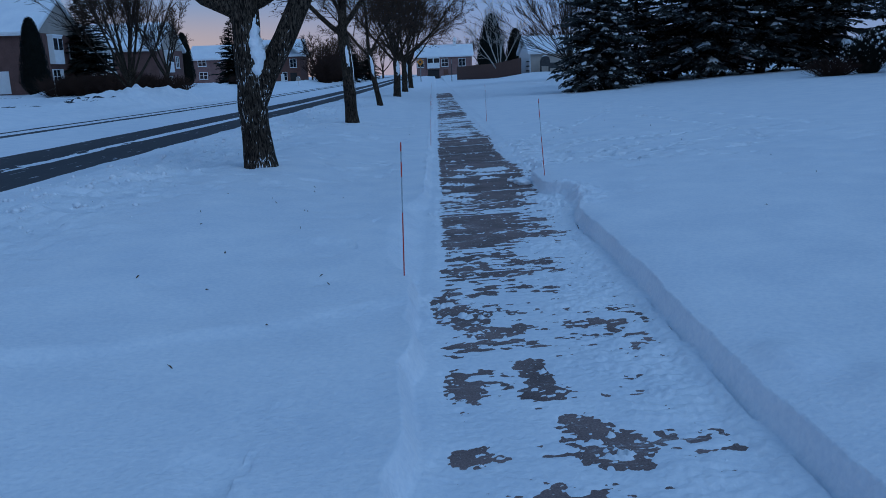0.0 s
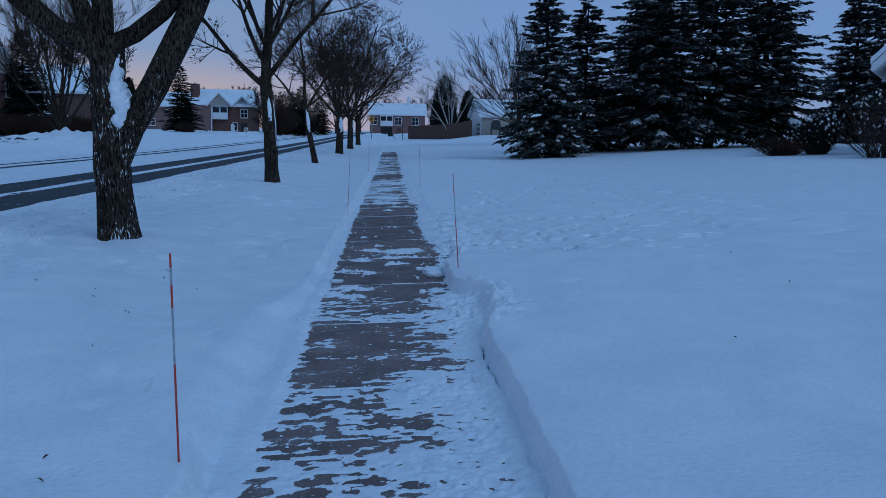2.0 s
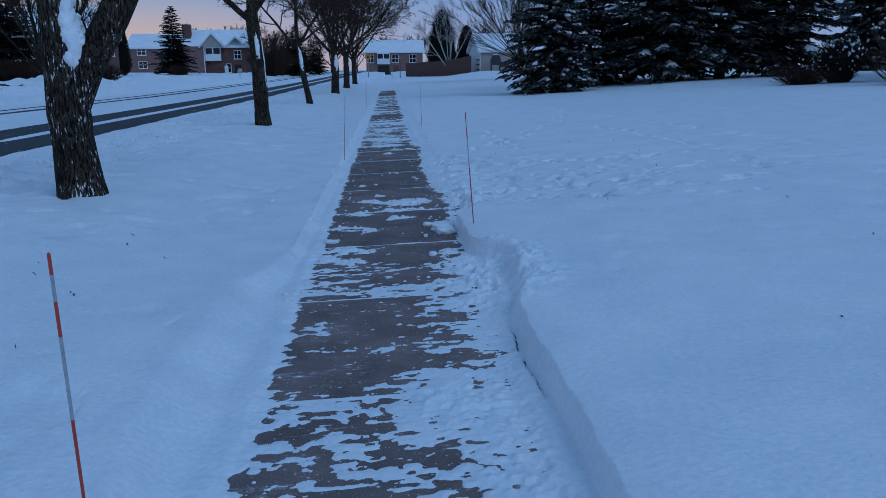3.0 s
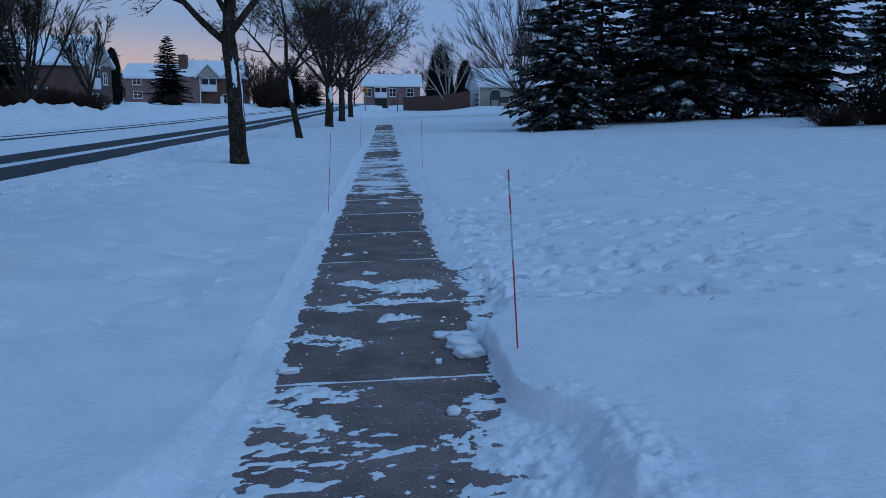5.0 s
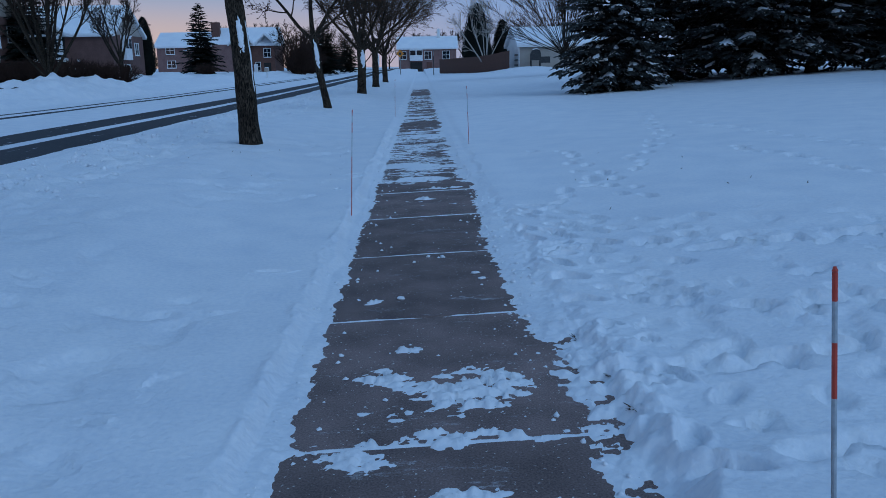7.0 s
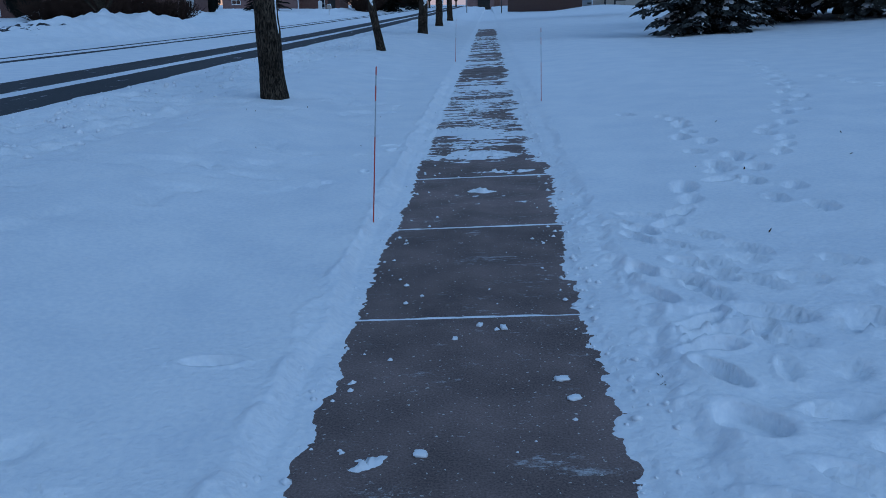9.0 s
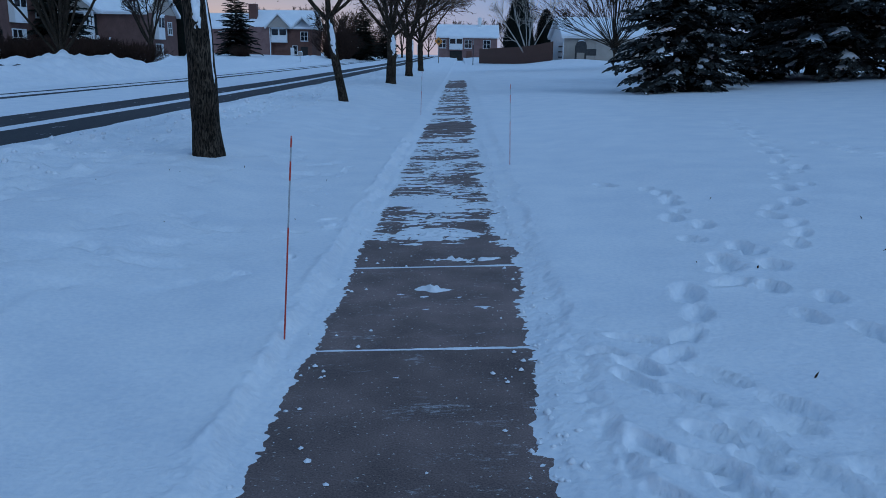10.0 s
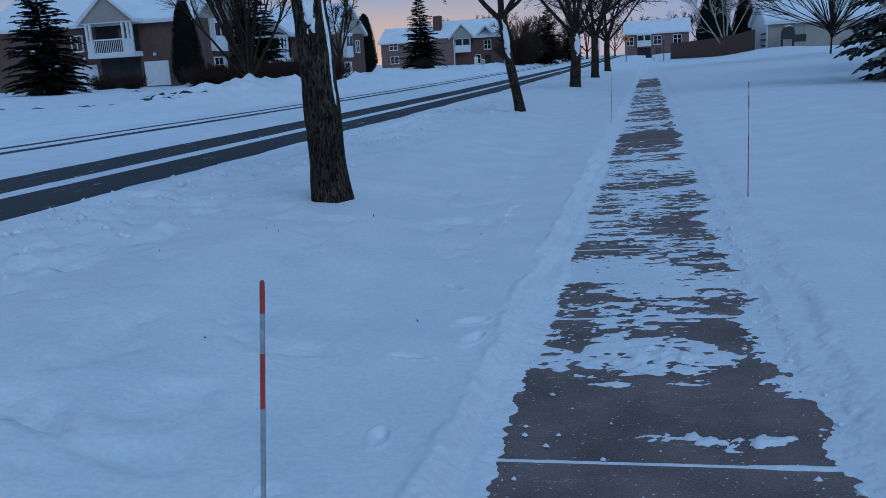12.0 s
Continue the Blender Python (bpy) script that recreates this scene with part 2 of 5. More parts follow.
# ---- building helpers ----
class Mesh:
    """Gathers vertices and faces of one mesh."""

    def __init__(self):
        self.v, self.f = [], []

    def put(self, verts, faces):
        n = len(self.v)
        self.v.extend(tuple(p) for p in verts)
        self.f.extend(tuple(i + n for i in q) for q in faces)
        return self

    def box(self, x0, x1, y0, y1, z0, z1, m=None):
        c = [Vector((x, y, z)) for x in (x0, x1) for y in (y0, y1) for z in (z0, z1)]
        if m:
            c = [m @ p for p in c]
        return self.put(c, [(0, 1, 3, 2), (4, 6, 7, 5), (0, 4, 5, 1), (2, 3, 7, 6), (0, 2, 6, 4), (1, 5, 7, 3)])

    def prism(self, outline, y0, y1):
        """An (x, z) outline drawn out along y."""
        n = len(outline)
        v = [(x, y0, z) for x, z in outline] + [(x, y1, z) for x, z in outline]
        f = [tuple(range(n)), tuple(range(2 * n - 1, n - 1, -1))] + [(i + n, (i + 1) % n + n, (i + 1) % n, i) for i in range(n)]
        return self.put(v, f)

    def tube(self, pts, radii, n=6, cap=True):
        pts = [Vector(p) for p in pts]
        ring = []
        for i, p in enumerate(pts):
            d = (pts[min(i + 1, len(pts) - 1)] - pts[max(i - 1, 0)]).normalized()
            a = d.cross(Vector((0.31, 0.95, 0.07))).normalized()
            b = d.cross(a)
            ring += [p + radii[i] * (math.cos(2 * math.pi * k / n) * a + math.sin(2 * math.pi * k / n) * b) for k in range(n)]
        f = [(i * n + k, i * n + (k + 1) % n, (i + 1) * n + (k + 1) % n, (i + 1) * n + k) for i in range(len(pts) - 1) for k in range(n)]
        if cap:
            f += [tuple(range(n)), tuple((len(pts) - 1) * n + k for k in range(n - 1, -1, -1))]
        return self.put(ring, f)


def part(name, mesh, mat, parent=None, label="", smooth=False):
    me = bpy.data.meshes.new(name)
    me.from_pydata(mesh.v, [], mesh.f)
    me.materials.append(mat)
    if smooth:
        me.shade_smooth()
    ob = new(name, me)
    ob.parent = parent
    if label:
        ob["label"] = label
    return ob


def thing(name, place, label, category, group="", kind=""):
    ob = new(name)
    ob.matrix_world = place
    return tagged(ob, label, category, group, kind)


def hashed(i, j, seed):
    h = (i * 374761393 + j * 668265263 + seed * 1442695041) & 0xFFFFFFFF
    h = ((h ^ (h >> 13)) * 1274126177) & 0xFFFFFFFF
    return ((h ^ (h >> 16)) & 0xFFFF) / 65535.0


def vnoise(x, y, seed=0):
    x, y = np.broadcast_arrays(np.asarray(x, float), np.asarray(y, float))
    i, j = np.floor(x).astype(np.int64), np.floor(y).astype(np.int64)
    u, v = x - i, y - j
    u, v = u * u * (3 - 2 * u), v * v * (3 - 2 * v)
    a, b = hashed(i, j, seed), hashed(i + 1, j, seed)
    c, d = hashed(i, j + 1, seed), hashed(i + 1, j + 1, seed)
    return (a * (1 - u) + b * u) * (1 - v) + (c * (1 - u) + d * u) * v


def fbm(x, y, seed=0, octaves=4):
    """Smooth noise from -1 to 1."""
    s, w, out = 1.0, 0.5, 0
    for k in range(octaves):
        out = out + w * (2 * vnoise(x * s, y * s, seed + k) - 1)
        s, w = s * 2.03, w * 0.52
    return out


def step(a, b, x):
    u = np.clip((x - a) / (b - a), 0, 1)
    return u * u * (3 - 2 * u)


# ---- the lie of the land ----
KERB_NEAR, KERB_FAR, ROAD_Z = -4.9, -17.0, -0.1


def land(x, y):
    """Height of the snow's mean surface away from walk and road."""
    x, y = np.asarray(x, float), np.asarray(y, float)
    r = np.clip(x - 1.25, 0, 18)
    right = 0.06 * step(0.9, 1.3, x) + 0.02 * r + 0.0029 * np.clip(r, 0, 11) ** 2 + 0.02 * np.clip(x - 12.25, 0, 70)
    far = 0.08 * step(KERB_FAR, KERB_FAR - 1.2, x) + 0.014 * np.clip(KERB_FAR - x, 0, 60)
    rise = 0.25 * step(45, 120, y) + 0.006 * np.clip(y - 110, 0, 150) + 0.4 * np.exp(-((x - 10.5) / 3) ** 2 - ((y - 90) / 8) ** 2)
    verge = 0.09 * np.exp(-((x + 2.4) / 0.8) ** 2)
    return 0.13 + right + far + rise + verge


def walk_z(x, y):
    """Top of the concrete."""
    return 0.04 * (x - 0.5) + 0.01 + 0.25 * step(45, 120, y)


def ellipse(x, y, cx, cy, rx, ry):
    return np.clip(1.5 - np.sqrt(((x - cx) / rx) ** 2 + ((y - cy) / ry) ** 2), 0, 1)


def snow_height(x, y):
    z = land(x, y)
    z = z + 0.02 * fbm(x * 0.5, y * 0.5, 3) + 0.012 * fbm(x * 2.1, y * 2.1, 9) * step(0, 1.5, np.abs(x - 0.5))
    # rough, trodden snow on the lawn
    rough = step(1.15, 1.35, x) * step(9.4, 9.8, y) * (1 - 0.85 * step(13.0, 14.2, y)) * (1 - 0.6 * step(5.0, 7.5, x)) * (1 - step(24, 30, y))
    z = z + rough * (0.008 * fbm(x * 1.6, y * 1.6, 21) - 0.022 * step(0.15, 0.25, fbm(x * 5.6, y * 4.6, 23)) * step(-0.1, 0.25, fbm(x * 0.9, y * 0.9, 24)) + 0.004 * fbm(x * 9, y * 8, 25))
    soft = step(1.3, 1.8, x) * (1 - step(9.5, 11.5, y)) * step(0.5, 2.5, y) * (1 - step(8, 10, x))
    z = z + soft * (0.008 * fbm(x * 2.4, y * 2.2, 37) - 0.016 * step(0.16, 0.42, fbm(x * 3.0, y * 2.4, 38)) * step(-0.1, 0.25, fbm(x * 0.7, y * 0.7, 39)))
    for fx, fy, fa, fr, fl in FOOTPRINTS:
        near = (np.abs(x - fx) < 0.5) & (np.abs(y - fy) < 0.5)
        if near.any():
            dx, dy = x[near] - fx, y[near] - fy
            u, v = dx * math.cos(fa) + dy * math.sin(fa), -dx * math.sin(fa) + dy * math.cos(fa)
            d = np.sqrt((u / (0.15 * fr * fl)) ** 2 + (v / (0.075 * fr)) ** 2) + 0.22 * fbm(x[near] * 9, y[near] * 9, 27, 2)
            z[near] += -0.055 * fr * (1 - step(0.78, 1.03, d)) + 0.009 * np.exp(-((d - 1.25) / 0.2) ** 2)
    z = z - step(-0.5, -0.8, x) * step(-5.5, -4.0, x) * (0.03 * step(0.15, 0.3, fbm(x * 3.6, y * 2.8, 28)) * step(-0.05, 0.2, fbm(x * 0.8, y * 0.6, 29)) - 0.006 * fbm(x * 6, y * 5, 30))
    # ploughed ridge and crumbs along the near kerb
    z = z + np.exp(-((x + 4.35) / 0.5) ** 2) * (0.04 + 0.14 * np.clip(fbm(x * 1.3, y * 0.8, 31), -0.3, 1)) * (1 + 0.9 * fbm(x * 4, y * 4, 33))
    z = z + np.exp(-((x + 3.7) / 0.9) ** 2) * (0.15 * np.clip(fbm(x * 5, y * 5, 36), 0, 1) + 0.05 * np.clip(fbm(x * 12, y * 12, 35), 0, 1))
    # banks of thrown snow beyond the far kerb
    for px, py, rx, ry, h in PILES:
        z = z + 0.72 * h * np.exp(-(((x - px) / rx) ** 2 + ((y - py) / ry) ** 2) ** 1.5) * (1 + 0.45 * fbm(x * 1.1, y * 0.9, 41) + 0.5 * fbm(x * 2.6, y * 1.9, 42))
    z = z - 0.075 * step(5.5, 9, y) * step(-2.2, -0.9, x) * (1 - step(0.0, 0.5, x)) + np.exp(-((x + 0.2) / 0.05) ** 2) * step(6, 8.5, y) * (0.012 * fbm(x * 5, y * 4, 77) + 0.02 * np.clip(fbm(x * 13, y * 11, 78), -0.1, 1))
    z = z - 0.092 * step(9.2, 10.4, y) * step(0.9, 1.2, x) * (1 - step(1.5, 3.2, x))
    z = z + step(-17, -19, x) * (0.06 * fbm(x * 0.7, y * 0.5, 43) + 0.14 * np.clip(fbm(x * 1.6, y * 1.2, 45), 0, 1) + 0.07 * fbm(x * 3.0, y * 2.2, 46))
    # road: drifts between the wheel tracks
    edge = 0.12 * fbm(y * 0.35, x * 0.2, 51) + 0.1 * fbm(y * 1.6, x * 1.6, 52)
    on_road = step(KERB_NEAR, KERB_NEAR - 0.75, x + edge) * (1 - step(-16.2, -16.9, x + edge))
    xx = x + 0.08 * fbm(y * 0.15, 0 * x, 53) + 0.05 * fbm(x * 0.8, y * 0.6, 57)
    bare = step(-6.35, -6.45, xx) * (1 - step(-9.35, -9.55, xx))
    strip = step(-7.58, -7.68, xx) * (1 - step(-8.05, -8.15, xx)) * np.clip(step(20, 24, y) * 0.4 + 0.6, 0, 1)
    bare = bare - strip * 0.95 + 0.28 * fbm(x * 4, y * 0.45, 59) + 0.12 * fbm(x * 9, y * 2.5, 61)
    for tx, tw in ((-13.4, 0.3), (-14.55, 0.22)):
        bare = np.maximum(bare, 1.05 * np.exp(-((xx - tx) / tw) ** 2) + 0.25 * fbm(x * 3, y * 0.4, 63))
    road = ROAD_Z + 0.03 * (0.5 - bare) + 0.25 * step(45, 120, y) + 0.006 * np.clip(y - 110, 0, 150)
    z = z * (1 - on_road) + road * on_road
    # drive mouth at the start: a lower, smooth apron with a broken lip
    lip = y - (3.97 + 0.55 * x) + 0.12 * fbm(x * 3, y * 3, 71) + 0.05 * fbm(x * 11, y * 11, 72)
    apron = (1 - step(-0.14, 0.06, lip)) * step(-0.1, -0.35, x) * step(-4.5, -3.0, x)
    z = z - 0.02 * apron + 0.008 * np.clip(0.1 + 1.6 * fbm(x * 3, y * 3, 73), 0, 1) * np.exp(-((lip - 0.07) / 0.05) ** 2) * step(-0.2, -0.5, x) * step(-2.5, -1.8, x)
    # the cleared walk
    wz = walk_z(x, y)
    wob = 0.06 * fbm(y * 2.2, 0 * x, 81, 2) + 0.02 * fbm(y * 6, x * 5, 83, 2)
    left = -0.17 + 0.05 * step(7, 9, y) + wob * 0.9 + 0 * x
    rightcut = 1.115 + 0.03 * fbm(y * 2.5, 0 * x, 137)
    right = rightcut * (1 - step(6.5, 7.1, y)) + (1.19 - 0.13 * step(7.9, 8.3, y) * (1 - step(9.2, 9.7, y)) + wob) * step(6.5, 7.1, y)
    wl = 0.07 + 0.24 * step(4.3, 5.2, y) * (1 - step(7, 8.5, y)) + 0.03 * step(7.5, 9, y) * (1 + fbm(y * 3.1, 0 * x, 87, 3))
    wr = 0.035 + 0.12 * step(6.4, 7.2, y) * (1 - step(7.8, 8.2, y)) + (0.12 - 0.06 * step(11, 13, y)) * step(9.2, 9.8, y) * (1 + 0.8 * fbm(y * 2.7, 0 * x, 88, 3))
    right = right - (0.04 + 0.3 * wob - 0.015 * fbm(y * 5.3, 0 * x, 86, 3)) * step(14.5, 16, y) + step(11, 12, y) * (0.03 * fbm(y * 6, x * 4, 85, 3) - 0.03)
    inside = step(left - wl, left, x) * (1 - step(right, right + wr, x))
    thin = cover(x, y)
    z = z * (1 - inside) + (wz + thin) * inside
    # crumbled snow where the shovel stopped
    crumb = ellipse(x, y, 1.16, 7.35, 0.3, 0.65) + ellipse(x, y, 1.22, 10.6, 0.16, 0.8) + (0.5 - 0.3 * step(14.5, 16, y)) * step(11, 12, y) * (1 - step(26, 30, y)) * np.exp(-((x - 1.17 - wob) / 0.07) ** 2)
    z = z + crumb * (0.012 + 0.055 * np.clip(fbm(x * 7, y * 7, 91), -0.2, 1) + 0.045 * fbm(x * 19, y * 18, 92, 3))
    z = z + 0.012 * np.exp(-((x + 0.23 + wob) / 0.03) ** 2) * step(7, 8.5, y) * (1 + 2.2 * fbm(x * 8, y * 6, 93))
    return z


def cover(x, y):
    """Thickness of the snow left on the concrete; below nought the concrete is bare."""
    streak = fbm(x * 1.7 + 0.3 * fbm(x * 4, y * 4, 99, 2), y * 8.0, 101, 5)
    blot = fbm(x * 3.1, y * 3.3, 107, 5)
    grain = fbm(x * 15 + 0.8 * blot, y * 26, 113, 4)
    speck = np.clip(fbm(x * 22, y * 30, 131, 2) - 0.25, 0, 1) * step(-0.1, 0.3, fbm(x * 1.5, y * 1.5, 133))
    fine = fbm(x * 38, y * 55, 121, 2)
    b = np.full_like(x, 0.3)
    b = b - 0.4 * step(3.9, 4.5, y) * (1 - step(0.42 + 0.4 * step(5.1, 6.7, y), 0.85 + 0.15 * step(5.1, 6.7, y), x + 0.2 * blot))
    b = b - 0.19 * step(4.0, 4.8, y) * (1 - step(0.8, 0.98, x)) - 0.1 * step(6.5, 7.6, y) * (1 - step(0.88, 1.0, x))
    clear = step(7.9, 8.3, y) * (1 - step(16.7, 17.1, y))
    b = b * (1 - clear) - 0.62 * clear
    b = b + (0.68 - 0.1 * step(0.4, 0.8, x)) * step(17.0, 17.3, y) - 0.32 * step(16.7, 17.1, y) + 0.14 * step(20, 24, y) - 0.5 * step(45, 48, y) * (1 - step(54, 57, y)) + 1.2 * step(56, 59, y)
    b = b + 0.2 * np.sin(y * 4.1 + 4.5 * fbm(x * 0.5, y * 0.6, 141)) * step(16.7, 18, y)
    xw, yw = x + 0.1 * blot + 0.05 * fbm(x * 9, y * 11, 123), y + 0.12 * fbm(x * 3.4, y * 3.1, 124) + 0.05 * fbm(x * 8, y * 10, 125)
    for cx, cy, rx, ry, k in PATCHES:
        b = b + k * ellipse(xw, yw, cx, cy, rx, ry) * (1 + 1.3 * blot + 2.1 * grain + 0.9 * streak + 2.0 * fine)
    edge = 0.035 * fbm(y * 2.2, 0 * x, 117) + 0.035 * fbm(x * 6, y * 7, 119) + 0.03 * fbm(x * 24, y * 26, 118, 3) * (0.5 + step(0.2, 0.6, x))
    toe = step(3.65, 3.85, y) * (1 - step(4.3, 4.5, y))
    b = b + (0.9 * step(0.0, -0.1, x + edge) * step(4.4, 5.2, y) + 0.6 * step(0.0, -0.12, x + edge)) * (1 - toe) + 1.2 * toe * step(-0.11, -0.16, x + edge)
    rim = edge + 0.035 * step(11.5, 12.3, y) * (1 - step(13.6, 14.6, y)) - 0.06 * step(15.4, 16.0, y) * (1 - step(17.5, 18.5, y))
    b = b + 0.9 * step(0.92, 1.02, x + rim) * step(11.1, 11.5, y) + 0.8 * step(0.98, 1.08, x + rim) * (1 - 0.9 * step(9.9, 10.2, y) * (1 - step(10.9, 11.3, y)))
    joint = np.abs((y - 8.72) / 1.524 - np.round((y - 8.72) / 1.524)) * 1.524
    c = b + (0.6 * streak + 0.45 * blot) * (1 - 0.5 * clear) - 0.9 * speck * (1 - step(8.5, 9, y)) + grain * (0.95 - 0.5 * clear - 0.2 * step(16.7, 17.1, y))
    c = c + fine * (0.35 - 0.28 * clear) * np.exp(-(c / 0.3) ** 2)
    c = np.maximum(c, (0.6 - joint / (0.006 + 0.02 * np.clip(0.2 + fbm(x * 6, y * 3, 129), 0, 1))) * (0.8 + fbm(x * 2, y * 0.7, 127)))
    crack = np.exp(-((x - 1.1 - 0.03 * fbm(y * 2.5, 0 * x, 137)) / 0.007) ** 2) * step(-0.1, 0.25, fbm(y * 3.3, 0 * x, 139)) * (1 - step(6.3, 6.8, y))
    c = c - 1.9 * crack
    return 0.013 * np.clip(c, -0.8, 0.14) + 0.004 * np.clip(c - 0.14, 0, 0.7) + 0.022 * np.clip(b + 0.45 * blot - 0.5, 0, 1) - 0.02 * crack


random.seed(7)
PATCHES = [(0.52, 2.25, 0.16, 0.27, -1.15), (0.62, 2.05, 0.08, 0.1, -0.8), (0.01, 2.82, 0.06, 0.14, -0.75), (0.06, 2.2, 0.1, 0.1, -0.65), (0.37, 2.9, 0.06, 0.24, -0.85),
           (-0.06, 4.18, 0.1, 0.16, -1.3), (0.02, 3.9, 0.15, 0.13, -1.1), (0.2, 3.64, 0.15, 0.1, -0.85), (0.85, 4.0, 0.3, 2.2, 0.35),
           (0.18, 8.55, 0.16, 0.1, 0.9), (0.05, 8.32, 0.1, 0.1, 0.8), (0.26, 8.2, 0.1, 0.06, 0.8), (0.92, 8.36, 0.08, 0.12, 0.9), (0.12, 9.44, 0.2, 0.09, 1.2),
           (0.38, 9.34, 0.1, 0.06, 0.95), (0.59, 9.85, 0.12, 0.05, 0.95), (0.22, 10.12, 0.12, 0.06, 0.9), (0.55, 10.25, 0.5, 0.03, 0.8), (0.6, 10.68, 0.18, 0.2, 1.1), (0.8, 10.74, 0.1, 0.22, 0.95),
           (0.31, 10.87, 0.1, 0.1, 0.95), (0.22, 10.57, 0.06, 0.08, 0.8), (0.38, 10.53, 0.08, 0.08, 0.8), (0.37, 11.22, 0.06, 0.05, 0.9), (0.17, 12.13, 0.09, 0.04, 1.1), (0.51, 15.83, 0.07, 0.05, 1.0),
           (0.66, 16.51, 0.2, 0.05, 1.0), (0.42, 17.3, 0.3, 0.22, 0.55), (0.1, 17.6, 0.14, 0.3, -0.4), (0.85, 17.5, 0.16, 0.3, -0.35), (0.45, 26.9, 0.5, 0.9, -0.5), (0.5, 20.3, 0.5, 0.25, -0.3), (0.4, 33.5, 0.5, 1.2, -0.3)]
PILES = [(-18.8, 50.5, 1.9, 4.2, 0.95), (-18.5, 57.0, 1.7, 3.8, 0.85), (-19.4, 45.5, 1.6, 2.8, 0.35), (-20.4, 74, 1.6, 5.5, 0.55), (-20.4, 92, 1.8, 6.0, 0.6), (-20, 112, 1.8, 6.0, 0.6), (-23, 36, 2.2, 3.0, 0.25),
         (-27, 86, 2.5, 3.5, 0.7), (-27, 100, 2.2, 3.0, 0.7), (-34.0, 75, 1.8, 2.0, 1.3), (-18.5, 30, 1.2, 6, 0.2), (-21, 130, 2, 7, 0.6), (1.62, 2.15, 0.26, 0.3, 0.06), (1.35, 2.55, 0.14, 0.18, 0.05)]
FOOTPRINTS = []
TRAILS = [[(1.95, 19.1), (2.32, 18.8), (2.31, 17.4), (2.33, 16.2), (2.44, 15.3), (2.35, 14.5)], [(1.5, 14.5), (1.74, 15.04), (2.02, 15.6), (2.73, 16.3), (3.3, 17.9)], [(5.3, 25.5), (4.2, 20.2), (3.5, 18.2)],
          [(1.3, 13.1), (2.0, 12.9), (2.8, 12.5), (3.4, 12.6), (4.6, 12.9)], [(1.2, 9.9), (2.2, 9.8), (3.4, 10.2), (4.6, 10.6)], [(1.2, 10.6), (1.9, 10.6), (2.8, 10.8), (4.0, 11.6)], [(1.3, 12.2), (1.7, 11.8), (2.0, 11.5), (3.0, 11.4)],
          [(6.2, 12), (5.8, 17), (5.2, 22)], [(4.6, 11.0), (4.9, 14.5), (4.4, 18)]]
for line in TRAILS:
    for (x0, y0), (x1, y1) in zip(line, line[1:]):
        a, L = math.atan2(y1 - y0, x1 - x0), math.hypot(x1 - x0, y1 - y0)
        n = max(1, int(L / 0.26))
        for i in range(n):
            u = (i + random.uniform(0.0, 0.5)) / n
            s = random.choice((0.08, -0.08)) + random.uniform(-0.04, 0.04)
            FOOTPRINTS.append((x0 + (x1 - x0) * u - s * math.sin(a), y0 + (y1 - y0) * u + s * math.cos(a), a + random.uniform(-0.4, 0.4), random.uniform(0.75, 1.05), random.uniform(0.85, 1.25)))
# dragged steps where someone crossed from the lawn to the walk
for x0, y0, x1, y1 in ((1.35, 14.81, 1.57, 14.69), (1.57, 14.42, 1.8, 14.15), (1.76, 14.15, 1.96, 13.89), (1.39, 14.23, 1.61, 14.0), (1.59, 13.89, 1.69, 13.68), (1.3, 14.35, 1.43, 14.13), (1.71, 13.64, 1.83, 13.37)):
    FOOTPRINTS.append(((x0 + x1) / 2, (y0 + y1) / 2, math.atan2(y1 - y0, x1 - x0), 0.62, 1.6))
for x, y in ((1.28, 14.6), (1.39, 14.42), (1.27, 13.7), (1.42, 13.58), (1.5, 13.78), (1.6, 13.6), (1.81, 13.85), (1.5, 13.4), (1.26, 13.37), (1.95, 13.5), (2.2, 13.7), (2.3, 13.3), (2.6, 13.6)):
    FOOTPRINTS.append((x, y, random.uniform(-1.2, -0.5), random.uniform(0.6, 0.85), random.uniform(0.9, 1.2)))
for i in range(110):
    FOOTPRINTS.append((1.3 + abs(random.gauss(0, 1.7)), random.uniform(9.6, 13.1), random.uniform(0, 3.1), random.uniform(0.4, 0.8), random.uniform(0.8, 1.4)))
for x, y in ((-1.64, 14.9), (-1.52, 15.4), (-1.62, 16.1), (-1.55, 17.3), (-0.4, 17.6), (-0.56, 17.1), (-0.34, 17.35), (-1.6, 20.7), (-0.5, 12.7), (-0.62, 18.2), (-0.45, 16.3), (-1.1, 9.6), (-0.8, 10.4), (-1.3, 11.5)):
    FOOTPRINTS.append((x, y, random.uniform(0, 3.1), random.uniform(0.35, 0.65), random.uniform(0.9, 1.6)))


def spaced(stops):
    """Coordinates from (start, end, first gap, last gap) stretches."""
    out = []
    for a, b, g0, g1 in stops:
        n = max(2, int(round((b - a) / (g0 if g0 == g1 else (g1 - g0) / math.log(g1 / g0)))))
        u = np.linspace(0, 1, n + 1)[:-1]
        w = u if g0 == g1 else (np.power(g1 / g0, u) - 1) / (g1 / g0 - 1)
        out.append(a + (b - a) * w)
    return np.concatenate(out + [np.array([stops[-1][1]])])


